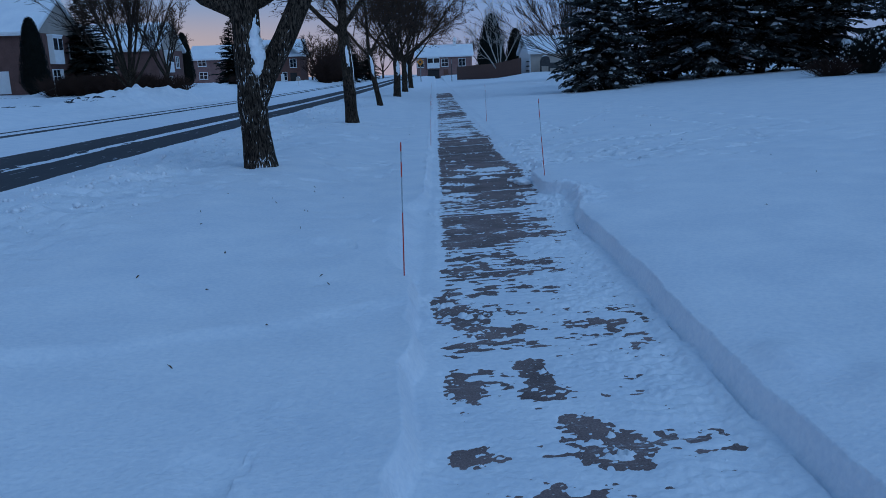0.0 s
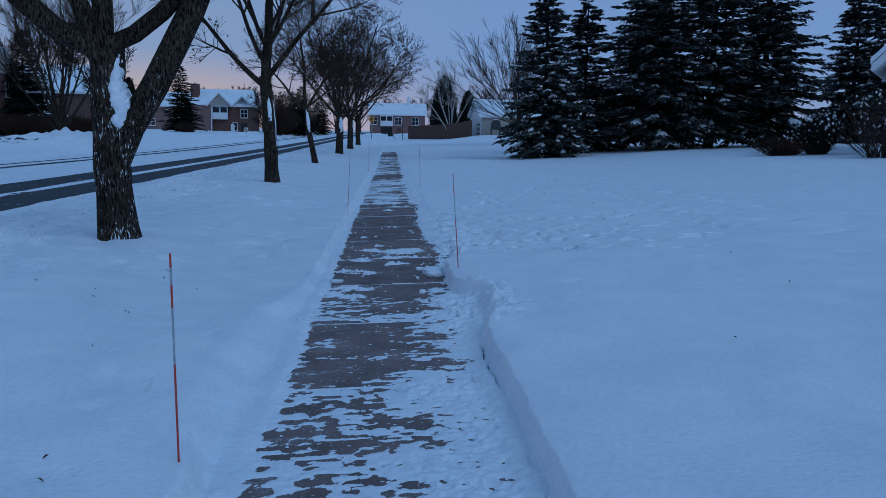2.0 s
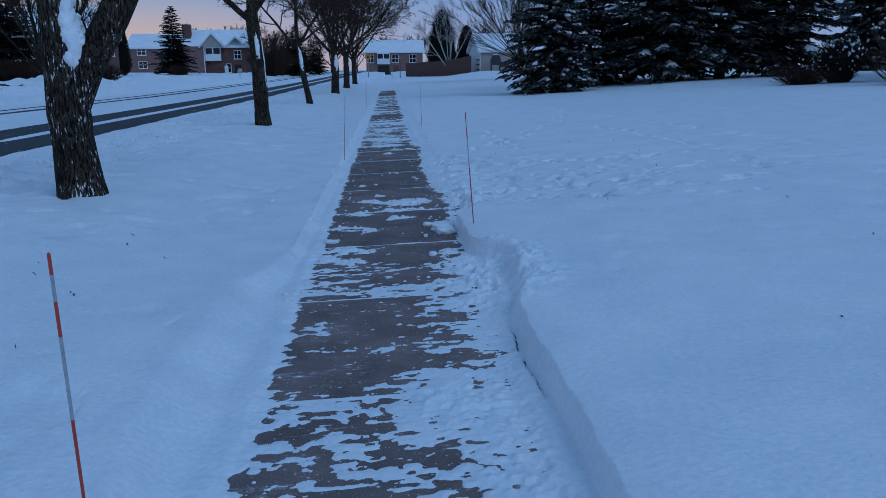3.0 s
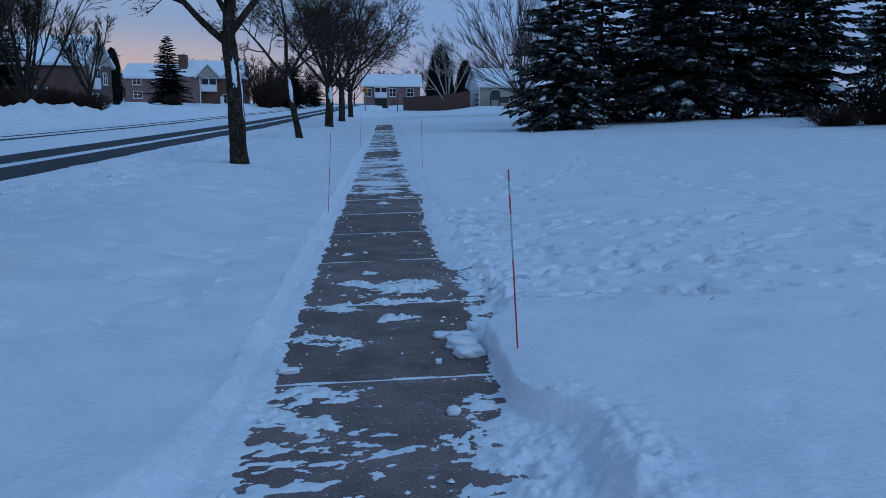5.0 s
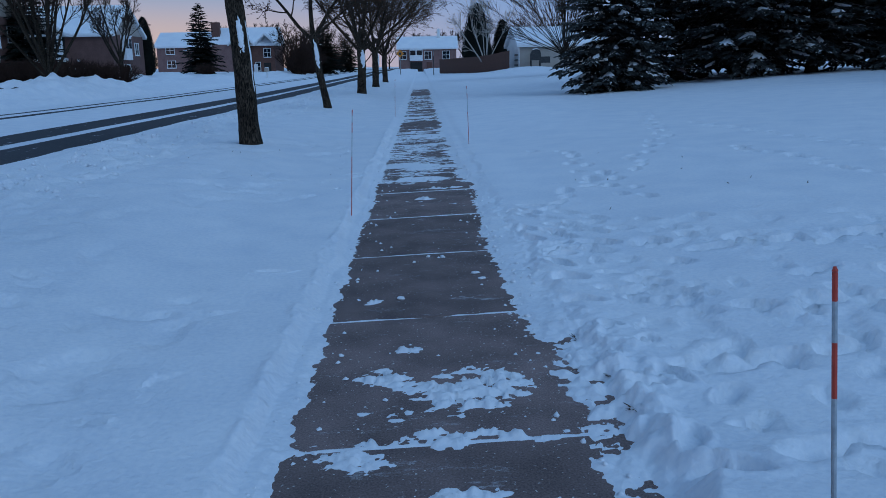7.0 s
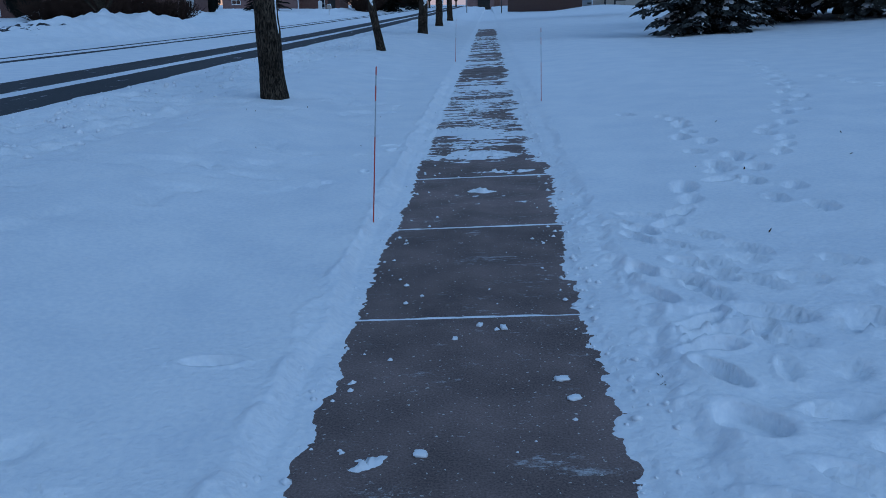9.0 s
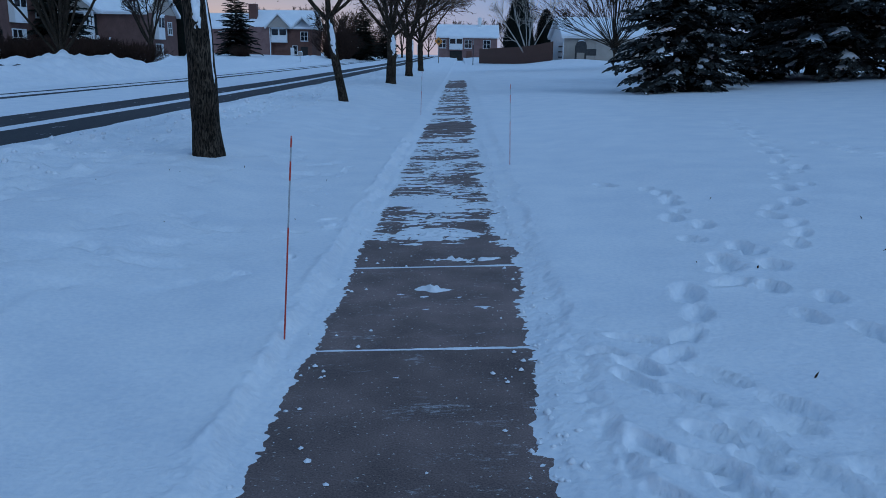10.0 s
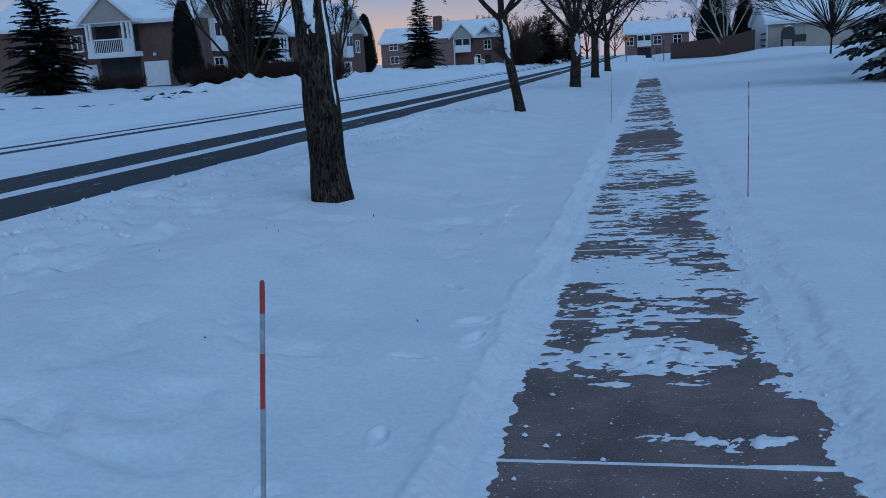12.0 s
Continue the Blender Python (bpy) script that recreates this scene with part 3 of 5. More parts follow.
def sheet(name, xs, ys, height, mat):
    X, Y = np.meshgrid(xs, ys)
    Z = height(X.ravel(), Y.ravel())
    nx, ny = len(xs), len(ys)
    me = bpy.data.meshes.new(name)
    me.vertices.add(nx * ny)
    me.vertices.foreach_set("co", np.stack([X.ravel(), Y.ravel(), Z], 1).ravel().astype(np.float32))
    i = (np.arange(ny - 1)[:, None] * nx + np.arange(nx - 1)[None, :]).ravel()
    q = np.stack([i, i + 1, i + nx + 1, i + nx], 1).ravel().astype(np.int32)
    me.loops.add(len(q))
    me.loops.foreach_set("vertex_index", q)
    me.polygons.add(len(i))
    me.polygons.foreach_set("loop_start", np.arange(0, len(q), 4, dtype=np.int32))
    me.update(calc_edges=True)
    me.shade_smooth()
    me.materials.append(mat)
    return new(name, me)


GX = spaced([(-1600, -60, 400, 6), (-60, -24, 3.0, 0.4), (-24, -17.5, 0.25, 0.2), (-17.5, -4.6, 0.15, 0.15), (-4.6, -0.75, 0.07, 0.04), (-0.75, 1.5, 0.06, 0.06), (1.5, 4.2, 0.028, 0.034), (4.2, 6.0, 0.04, 0.08), (6.0, 10, 0.09, 0.2), (10, 60, 0.25, 4), (60, 1600, 6, 400)])
GY = spaced([(-300, -3, 60, 0.4), (-3, 1.0, 0.3, 0.08), (1.0, 8.5, 0.045, 0.045), (8.5, 18, 0.034, 0.034), (18, 22, 0.04, 0.055), (22, 60, 0.055, 0.35), (60, 140, 0.4, 2), (140, 2500, 3, 500)])


def ground_height(x, y):
    """The ground runs on below the fine crust of the walk."""
    under = step(-0.62, -0.55, x) * (1 - step(1.38, 1.45, x)) * step(1.05, 1.15, y) * (1 - step(23.8, 23.95, y))
    return snow_height(x, y) - 0.25 * under


def crust_height(x, y):
    return snow_height(x, y) + 0.0015


crust = tagged(sheet("trodden_snow", np.linspace(-0.72, 1.56, 270), spaced([(1.0, 17.5, 0.0125, 0.0125), (17.5, 24.0, 0.0125, 0.02)]), crust_height, SNOW), "thin trodden snow on and beside the concrete walk", "snow", kind="structure")
ground = tagged(sheet("ground", GX, GY, ground_height, SNOW), "snow-covered ground with a cleared walk and ploughed road", "ground", kind="structure")


def road_height(x, y):
    return ROAD_Z + 0.25 * step(45, 120, y) + 0.006 * np.clip(y - 110, 0, 150)


road = tagged(sheet("road", np.linspace(-17.8, -4.6, 6), spaced([(-200, 40, 20, 3), (40, 140, 3, 3), (140, 600, 5, 60)]), road_height, ASPHALT), "dark wet asphalt street with drifted snow", "road", kind="structure")

def drive_height(x, y):
    return snow_height(x, y) - 0.03 + 0.07 * fbm(x * 0.5, y * 1.8, 151)


for y0, y1, x0, x1 in ((44.0, 46.6, -36, -18.2), (68.0, 70.8, -38, -24)):
    tagged(sheet("driveway", np.linspace(x0, x1, 70), np.linspace(y0, y1, 40), drive_height, ASPHALT), "asphalt driveway half under drifted snow", "driveway", kind="structure")

# ---- concrete walk, slab by slab ----
pavement = tagged(new("pavement"), "concrete pavement of square slabs, partly snowed over", "pavement", kind="structure")


def slab_shape():
    w, l, h, b = 1.5, 1.512, 0.1, 0.006
    x0, x1, y0, y1 = -w / 2, w / 2, -l / 2, l / 2
    lo = [(x0, y0, -h), (x1, y0, -h), (x1, y1, -h), (x0, y1, -h)]
    md = [(x0, y0, -b), (x1, y0, -b), (x1, y1, -b), (x0, y1, -b)]
    hi = [(x0 + b, y0 + b, 0), (x1 - b, y0 + b, 0), (x1 - b, y1 - b, 0), (x0 + b, y1 - b, 0)]
    f = [(8, 9, 10, 11)]
    for k in range(4):
        j = (k + 1) % 4
        f += [(k, j, 4 + j, 4 + k), (4 + k, 4 + j, 8 + j, 8 + k)]
    return Mesh().put(lo + md + hi, f)


slab_meshes = {}
for i in range(-7, 64):
    y = 8.72 + 1.524 * (i + 0.5)
    swept = 8.7 < y < 17.9
    if swept not in slab_meshes:
        ob = part("slab", slab_shape(), CONCRETE if swept else CONCRETE_FROSTED, pavement)
        slab_meshes[swept] = ob.data
    else:
        ob = new("slab", slab_meshes[swept])
        ob.parent = pavement
    z0, z1 = float(walk_z(0.47, y - 0.75)), float(walk_z(0.47, y + 0.75))
    ob.matrix_world = pose(0.47, y, (z0 + z1) / 2 + random.uniform(-0.002, 0.002), math.degrees(math.atan2(z1 - z0, 1.5)), -math.degrees(math.atan(0.04)), 0)


# ---- trees ----
def way(az, up):
    return Vector((math.cos(radians(az)) * math.cos(radians(up)), math.sin(radians(az)) * math.cos(radians(up)), math.sin(radians(up))))


def bough(p, d, length, r0, r1, n, wob, rng, lift=0.0):
    """Points and radii of a bent branch."""
    pts, rad = [Vector(p)], [r0]
    d = Vector(d).normalized()
    for i in range(n):
        d = (d + Vector((rng.uniform(-wob, wob), rng.uniform(-wob, wob), rng.uniform(-wob, wob) + lift))).normalized()
        pts.append(pts[-1] + d * (length / n))
        rad.append(r0 + (r1 - r0) * (i + 1) / n)
    return pts, rad


def sprout(mesh, leaves, pts, rad, level, rng, spread, counts, lengths, leafy, thick):
    """Side branches along a bough, and theirs in turn."""
    if level >= len(counts):
        return
    for k in range(counts[level]):
        u = rng.uniform(0.25, 1.0) if level else rng.uniform(0.3, 1.0)
        i = min(int(u * (len(pts) - 1)), len(pts) - 2)
        p = pts[i].lerp(pts[i + 1], u * (len(pts) - 1) - i)
        d = (pts[i + 1] - pts[i]).normalized()
        side = d.cross(Vector((rng.uniform(-1, 1), rng.uniform(-1, 1), rng.uniform(-1, 1)))).normalized()
        a = radians(rng.uniform(*spread))
        dd = d * math.cos(a) + side * math.sin(a)
        L = lengths[level] * rng.uniform(0.6, 1.25) * (1.15 - 0.5 * u)
        r = max(thick, rad[i] * (0.55 if level == 0 else 0.5))
        q, qr = bough(p, dd, L, r, max(thick * 0.7, r * 0.3), 4 if level < 2 else 3, 0.13, rng, 0.05)
        mesh.tube(q, qr, 5 if level == 0 else 3, cap=False)
        sprout(mesh, leaves, q, qr, level + 1, rng, spread, counts, lengths, leafy, thick)
        if level == len(counts) - 1:
            for m in range(leafy):
                if rng.random() < 0.5:
                    c = q[rng.randrange(1, len(q))] + Vector((rng.uniform(-.05, .05), rng.uniform(-.05, .05), rng.uniform(-.06, .02)))
                    e = Vector((rng.uniform(-1, 1), rng.uniform(-1, 1), rng.uniform(-1, 1))).normalized() * 0.035
                    g = e.cross(Vector((rng.uniform(-1, 1), rng.uniform(-1, 1), 1))).normalized() * 0.022
                    leaves.put([c - e, c + g, c + e + g * 0.3, c - g], [(0, 1, 2, 3)])


def along(pts, rad, z):
    for i in range(len(pts) - 1):
        if z <= pts[i + 1].z or i == len(pts) - 2:
            u = (z - pts[i].z) / (pts[i + 1].z - pts[i].z)
            return pts[i].lerp(pts[i + 1], u), rad[i] + (rad[i + 1] - rad[i]) * u


def ridge(a, z, r, seed):
    q = Vector((math.cos(a) * r * 26, math.sin(a) * r * 26, z * 2.2 + seed))
    return r * (0.10 * (0.5 - abs(noise.noise(q))) + 0.05 * noise.noise(q * 0.35))


def ridged_trunk(mesh, pts, rad, n, seed):
    z0, z1 = pts[0].z, pts[-1].z
    rings = int((z1 - z0) / 0.04)
    v = []
    for i in range(rings + 1):
        z = z0 + (z1 - z0) * i / rings
        c, r = along(pts, rad, z)
        flare = 0.1 * r * math.exp(-max(0, z) / 0.12)
        for k in range(n):
            a = 2 * math.pi * k / n
            rr = r + ridge(a, z, r, seed) + flare * (0.5 + 0.5 * math.cos(5 * a + seed))
            v.append((c.x + rr * math.cos(a), c.y + rr * math.sin(a), z))
    mesh.put(v, [(i * n + k, i * n + (k + 1) % n, (i + 1) * n + (k + 1) % n, (i + 1) * n + k) for i in range(rings) for k in range(n)])


def plaster(tree, pts, rad, az, half, z0, z1, seed, thick=0.03):
    """Wind-packed snow stuck to one side of a trunk, with a ragged edge."""
    m = Mesh()
    nz, na = 46, 22
    for i in range(nz + 1):
        z = z0 + (z1 - z0) * i / nz
        c, r = along(pts, rad, z)
        for k in range(na + 1):
            u = 2 * k / na - 1
            a = radians(az + half * u)
            w = 2 * i / nz - 1
            mask = 0.75 - u * u - w * w * 0.9 + 0.75 * noise.noise(Vector((u * 1.6 + seed, w * 4.0, seed))) + 0.35 * noise.noise(Vector((u * 5 + seed, w * 13, 2.0)))
            rr = r * 1.01 + thick * max(-1.6, min(1.0, mask * 1.6))
            m.put([(c.x + rr * math.cos(a), c.y + rr * math.sin(a), z)], [])
    for i in range(nz):
        for k in range(na):
            p = i * (na + 1) + k
            m.f.append((p, p + 1, p + na + 2, p + na + 1))
    part("snow_patch", m, SNOW, tree, "wind-packed white snow", smooth=True)


def street_tree(place, height, trunk_r, crotch, limbs, seed, label, counts=(9, 7, 5), lengths=(1.5, 0.85, 0.45), leafy=3, lean=(0, 0), thick=0.006, bark=None, group="street trees", packed=()):
    rng = random.Random(seed)
    tree = thing("street_tree", place, label, "tree", group)
    trunk, crown, leaves = Mesh(), Mesh(), Mesh()
    n = 14
    pts = [Vector((lean[0] * u + 0.02 * math.sin(5 * u + seed), lean[1] * u, crotch * u * 1.04)) for u in [0, 0.03, 0.08] + [i / n for i in range(2, n + 1)]]
    pts[0].z = -0.12
    rad = [trunk_r * (1.12 if i == 0 else 1.07 if i == 1 else 1.03 if i == 2 else 1 - 0.16 * i / n + 0.03 * math.sin(i * 1.7 + seed)) for i in range(len(pts))]
    ridged_trunk(trunk, pts, rad, 44, seed)
    top = pts[-1]
    for az, up, L, r, z in limbs:
        if isinstance(z, list):
            first = [Vector((x, 0.03 * i * (1 if az < 90 else -1), h - 0.1)) for i, (x, h) in enumerate(z)]
            q, qr = bough(first[-1], first[-1] - first[-2], L, r * 0.85, r * 0.3, 8, 0.09, rng, 0.05)
            q, qr = first[:-1] + q, [r * (1 - 0.15 * i / len(first)) for i in range(len(first) - 1)] + qr
        else:
            p = Vector((lean[0] * z / crotch, lean[1] * z / crotch, z))
            q, qr = bough(p, way(az, up), L, r, r * 0.3, 9, 0.09, rng, 0.05)
        trunk.tube(q, qr, 10)
        sprout(crown, leaves, q, qr, 0, rng, (22, 55), counts, lengths, leafy, thick)
    part("trunk", trunk, bark or BARK, tree, smooth=True)
    for k, (az, half, z0, z1, deep) in enumerate(packed):
        plaster(tree, pts, rad, az, half, z0, z1, seed + 3.7 * k, deep)
    tagged(part("crown", crown, TWIG, tree, "fine bare twigs", smooth=True), kind="stuff")
    if leaves.f:
        tagged(part("dead_foliage", leaves, LEAF, tree, "a few brown dead leaves"), kind="stuff")
    return tree


t1 = street_tree(pose(-2.39, 10.26, 0.2), 9, 0.195, 2.05, [(175, 34, 2.4, 0.125, [(-0.08, 1.95), (-0.18, 2.12), (-0.52, 2.28), (-0.88, 2.6), (-1.16, 2.92)]), (150, 70, 3.0, 0.1, [(-0.1, 1.98), (-0.19, 2.26), (-0.29, 2.55), (-0.44, 2.92)]),
                  (60, 80, 3.4, 0.11, [(-0.08, 1.98), (-0.09, 2.3), (-0.1, 2.6), (-0.13, 3.0)]), (-10, 28, 2.4, 0.1, [(-0.06, 2.0), (0.0, 2.16), (0.22, 2.27), (0.5, 2.5), (0.68, 2.7), (0.92, 3.0)]), (5, 60, 3.2, 0.15, [(0.0, 0.95), (0.15, 1.3), (0.41, 1.74), (0.64, 2.2), (0.81, 2.55), (0.97, 2.95)])], 3,
                 "old thick maple with forked limbs and snow in its fork", lean=(-0.08, 0.0), bark=BARK_SNOW, packed=[(-36, 40, 1.1, 1.95, 0.045), (-6, 30, 1.15, 1.65, 0.07)])
t2 = street_tree(pose(-2.185, 20.38, 0.2), 9, 0.155, 2.3, [(85, 86, 5.0, 0.12, 2.2), (172, 38, 3.4, 0.07, 2.15), (8, 50, 3.6, 0.072, 2.3), (200, 55, 3.4, 0.052, 2.7), (35, 60, 3.4, 0.052, 2.8), (150, 62, 3.0, 0.048, 3.2), (-60, 55, 3.0, 0.048, 2.6), (-20, 58, 3.0, 0.048, 3.1), (-120, 50, 2.8, 0.042, 3.3)], 5,
                 "leafless maple with a snow-plastered trunk", counts=(10, 7, 5), lengths=(1.5, 0.9, 0.5), thick=0.005, lean=(-0.14, 0.0), packed=[(-72, 24, 1.35, 1.95, 0.025), (-16, 8, 0.8, 1.9, 0.01)])
t3 = street_tree(pose(-2.245, 31.5, 0.2), 7, 0.105, 2.0, [(165, 45, 2.6, 0.06, 1.9), (110, 75, 3.4, 0.07, 2.0), (20, 55, 3.0, 0.06, 1.95), (-30, 25, 2.2, 0.045, 2.0)], 8,
                 "young slender maple leaning over the parkway", counts=(8, 6, 5), lengths=(1.2, 0.75, 0.42), leafy=4, lean=(-0.32, 0.0), thick=0.007, packed=[(-70, 45, 1.1, 1.95, 0.03)])
t4 = street_tree(pose(-2.18, 45.0, 0.13), 9, 0.2, 2.0, [(175, 42, 5.0, 0.075, 1.9), (140, 66, 5.2, 0.08, 2.0), (60, 72, 5.4, 0.09, 2.0), (-20, 52, 5.2, 0.08, 2.0), (10, 36, 5.0, 0.07, 1.9), (-90, 45, 4.8, 0.07, 2.0), (90, 40, 4.8, 0.07, 1.95), (225, 55, 5.0, 0.075, 2.0)], 11,
                 "leafless maple with brown leaves clinging to its twigs", counts=(10, 7, 5), lengths=(1.9, 1.1, 0.6), leafy=7, thick=0.008, packed=[(-60, 40, 1.2, 2.0, 0.06)])
for x, y, a in ((-2.2, 57.0, 70), (-2.2, 70, 200)):
    copy_thing(t4, pose(x, y, float(land(x, y)) - 0.05, 0, 0, a))


# ---- spruces ----
def frond(rng, length):
    """One drooping spray of spruce: stem and needle-clad side shoots."""
    V, F = [], []

    def blade(p, q, w, up):
        d = (q - p).normalized()
        s = d.cross(up).normalized() * w
        n = len(V)
        V.extend([p - s * 0.6, p + s * 0.6, p.lerp(q, 0.6) + s, q, p.lerp(q, 0.6) - s])
        F.append((n, n + 1, n + 2, n + 3, n + 4))

    def droop(u):
        return Vector((length * u, 0, length * (0.10 * u - 0.42 * u * u + 0.16 * u ** 3)))
    k = max(6, int(length / 0.16))
    for i in range(1, k + 1):
        u = i / k
        p = droop(u)
        L = length * 0.36 * (1 - 0.72 * u) * rng.uniform(0.75, 1.2) + 0.06
        for s in (-1, 1):
            q = p + Vector((L * 0.7, s * L * 0.8, -L * rng.uniform(0.05, 0.5)))
            blade(p, q, 0.055, Vector((0, 0, 1)))
            blade(p, q, 0.05, Vector((s * 0.6, 1, 0.2)))
            for c in (0.4, 0.75):
                r = p.lerp(q, c)
                for e in (rng.choice((-1, 1)),):
                    blade(r, r + Vector((0.13 + e * 0.06, s * 0.09 - e * 0.07 * s, -0.04 - rng.uniform(0, 0.1))), 0.05, Vector((rng.uniform(-.5, .5), rng.uniform(-.5, .5), 1)))
    blade(droop(0.3), droop(1.05), 0.05, Vector((0, 0, 1)))
    return np.array([tuple(v) for v in V]), F


def spruce(place, height, radius, seed, label, low=0.25, gaps=0.0, snow=0.25, group="spruce row", per=0.36, needles=None):
    rng = random.Random(seed)
    tree = thing("spruce", place, label, "spruce", group)
    stem = Mesh().tube([(0, 0, -0.15), (0, 0, 0.3), (0.02, 0, height * 0.5), (0, 0, height)], [0.2 * height / 9 * 1.2, 0.17 * height / 9, 0.1 * height / 9, 0.012], 10)
    part("trunk", stem, BARK, tree, smooth=True)
    fol, cap = Mesh(), Mesh()
    kinds = [frond(rng, L) for L in (0.5, 1.0, 1.5, 2.1, 2.7) for _ in range(2)]
    sizes = [L for L in (0.5, 1.0, 1.5, 2.1, 2.7) for _ in range(2)]
    z = low
    while z < height - 0.15:
        u = (z - low) / (height - low)
        R = radius * (1 - u) ** 0.85 * (0.75 + 0.25 * min(1, u * 8)) + 0.12
        n = max(4, int(5 + 5.5 * (1 - u)))
        a0 = rng.uniform(0, 360)
        for i in range(n):
            if rng.random() < gaps:
                continue
            L = R * rng.uniform(0.72, 1.15)
            j = min(range(len(sizes)), key=lambda s: abs(sizes[s] - L) + 0.01 * rng.random())
            V, F = kinds[j]
            s = L / sizes[j]
            az = radians(a0 + 360 * i / n + rng.uniform(-14, 14))
            tip = radians(rng.uniform(-10, 8) + 24 * u)
            zz = z + rng.uniform(-0.16, 0.16)
            x = V[:, 0] * math.cos(tip) - V[:, 2] * math.sin(tip)
            h = V[:, 0] * math.sin(tip) + V[:, 2] * math.cos(tip)
            P = np.stack([s * (x * math.cos(az) - V[:, 1] * math.sin(az)), s * (x * math.sin(az) + V[:, 1] * math.cos(az)), s * h + zz], 1)
            fol.put(P.tolist(), F)
            if rng.random() < snow:
                # a slab of snow lying along the spray
                c0 = rng.uniform(0.3, 0.75)
                c1 = c0 + rng.uniform(0.12, 0.34)
                ring = []
                for k in range(9):
                    w = k / 8
                    d = L * (c0 + (c1 - c0) * w)
                    hw = (0.085 + 0.11 * ((seed + i) % 3 == 0)) * L ** 0.5 * math.sin(math.pi * (0.06 + 0.88 * w)) * rng.uniform(0.6, 1.25)
                    dz = s * sizes[j] * (0.10 * d / L - 0.42 * (d / L) ** 2 + 0.16 * (d / L) ** 3)
                    hh = zz + dz * math.cos(tip) + d * math.sin(tip) + 0.02
                    dd = d * math.cos(tip) - dz * math.sin(tip)
                    for off, up in ((-1, -0.02), (-0.5, 0.05), (0.4, 0.06), (1, -0.02)):
                        b = off * hw
                        ring.append((dd * math.cos(az) - b * math.sin(az), dd * math.sin(az) + b * math.cos(az), hh + up * rng.uniform(0.5, 1.3) - 0.25 * abs(b)))
                cap.put(ring, [(k * 4 + m, k * 4 + m + 1, k * 4 + m + 5, k * 4 + m + 4) for k in range(8) for m in range(3)])
        z += per * (0.65 + 0.35 * (1 - u)) * rng.uniform(0.8, 1.2)
    tagged(part("foliage", fol, needles or NEEDLE, tree, "dark blue-green needles"), kind="stuff")
    if cap.f:
        tagged(part("snow_load", cap, SNOW, tree, "snow lying on the branches", smooth=True), kind="stuff")
    return tree


def on_land(x, y, a=0.0, s=1.0, dz=0.0):
    return Matrix.LocRotScale((x, y, float(land(x, y)) + dz), Euler((0, 0, radians(a))), (s, s, s))


s1 = spruce(on_land(7.08, 36.3, 0, 1, 0.03), 7.6, 1.95, 21, "dense young spruce with snow on its lower branches", low=0.12, snow=0.95, per=0.27)
s2 = spruce(on_land(12.4, 38.4), 10.5, 3.1, 22, "tall spruce with a bare lower trunk and snowy boughs", low=0.7, gaps=0.12, snow=0.8, per=0.3)
s3 = spruce(on_land(15.2, 38.6), 11.0, 2.9, 23, "tall spruce with thin lower boughs", low=0.8, gaps=0.18, snow=0.7, per=0.3)
copy_thing(s2, on_land(18.0, 39.2, 140, 1.0))
copy_thing(s1, on_land(9.8, 40.5, 100, 1.0))
copy_thing(s2, on_land(14.05, 43.5, 230, 1.0))
copy_thing(s1, on_land(25.4, 44.5, 200, 1.15))
copy_thing(s3, on_land(28.8, 47.0, 20, 1.1))


# ---- thuja columns, shrubs, far trees ----
def thuja(place, height, radius, seed, label, group=""):
    rng = random.Random(seed)
    tree = thing("arborvitae", place, label, "arborvitae", group)
    part("trunk", Mesh().tube([(0, 0, -0.2), (0, 0, height * 0.8)], [0.09, 0.03], 6), BARK, tree)
    m = Mesh()
    core = []
    rings, seg = 16, 14
    for i in range(rings + 1):
        u = i / rings
        for k in range(seg):
            a = 2 * math.pi * k / seg
            r = radius * min(1, (u + 0.03) * 5) ** 0.5 * (1 - u) ** 0.42 * (0.86 + 0.2 * noise.noise(Vector((math.cos(a) * 2, math.sin(a) * 2, u * 5 + seed))))
            core.append((r * math.cos(a), r * math.sin(a), 0.05 + u * height))
    m.put(core, [(i * seg + k, i * seg + (k + 1) % seg, (i + 1) * seg + (k + 1) % seg, (i + 1) * seg + k) for i in range(rings) for k in range(seg)])
    for _ in range(2600):
        u = rng.random() ** 1.1
        a = rng.uniform(0, 2 * math.pi)
        r = radius * min(1, (u + 0.03) * 5) ** 0.5 * (1 - u) ** 0.42 * rng.uniform(0.85, 1.06)
        c = Vector((r * math.cos(a), r * math.sin(a), 0.05 + u * height))
        t = Vector((-math.sin(a), math.cos(a), 0)) * rng.uniform(0.05, 0.11)
        h = Vector((math.cos(a) * rng.uniform(-0.05, 0.14), math.sin(a) * rng.uniform(-0.05, 0.14), rng.uniform(0.18, 0.38)))
        m.put([c - t, c + t, c + h + t * 0.2, c + h * 0.9 - t * 0.4], [(0, 1, 2, 3)])
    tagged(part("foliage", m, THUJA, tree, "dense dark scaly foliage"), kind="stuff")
    return tree


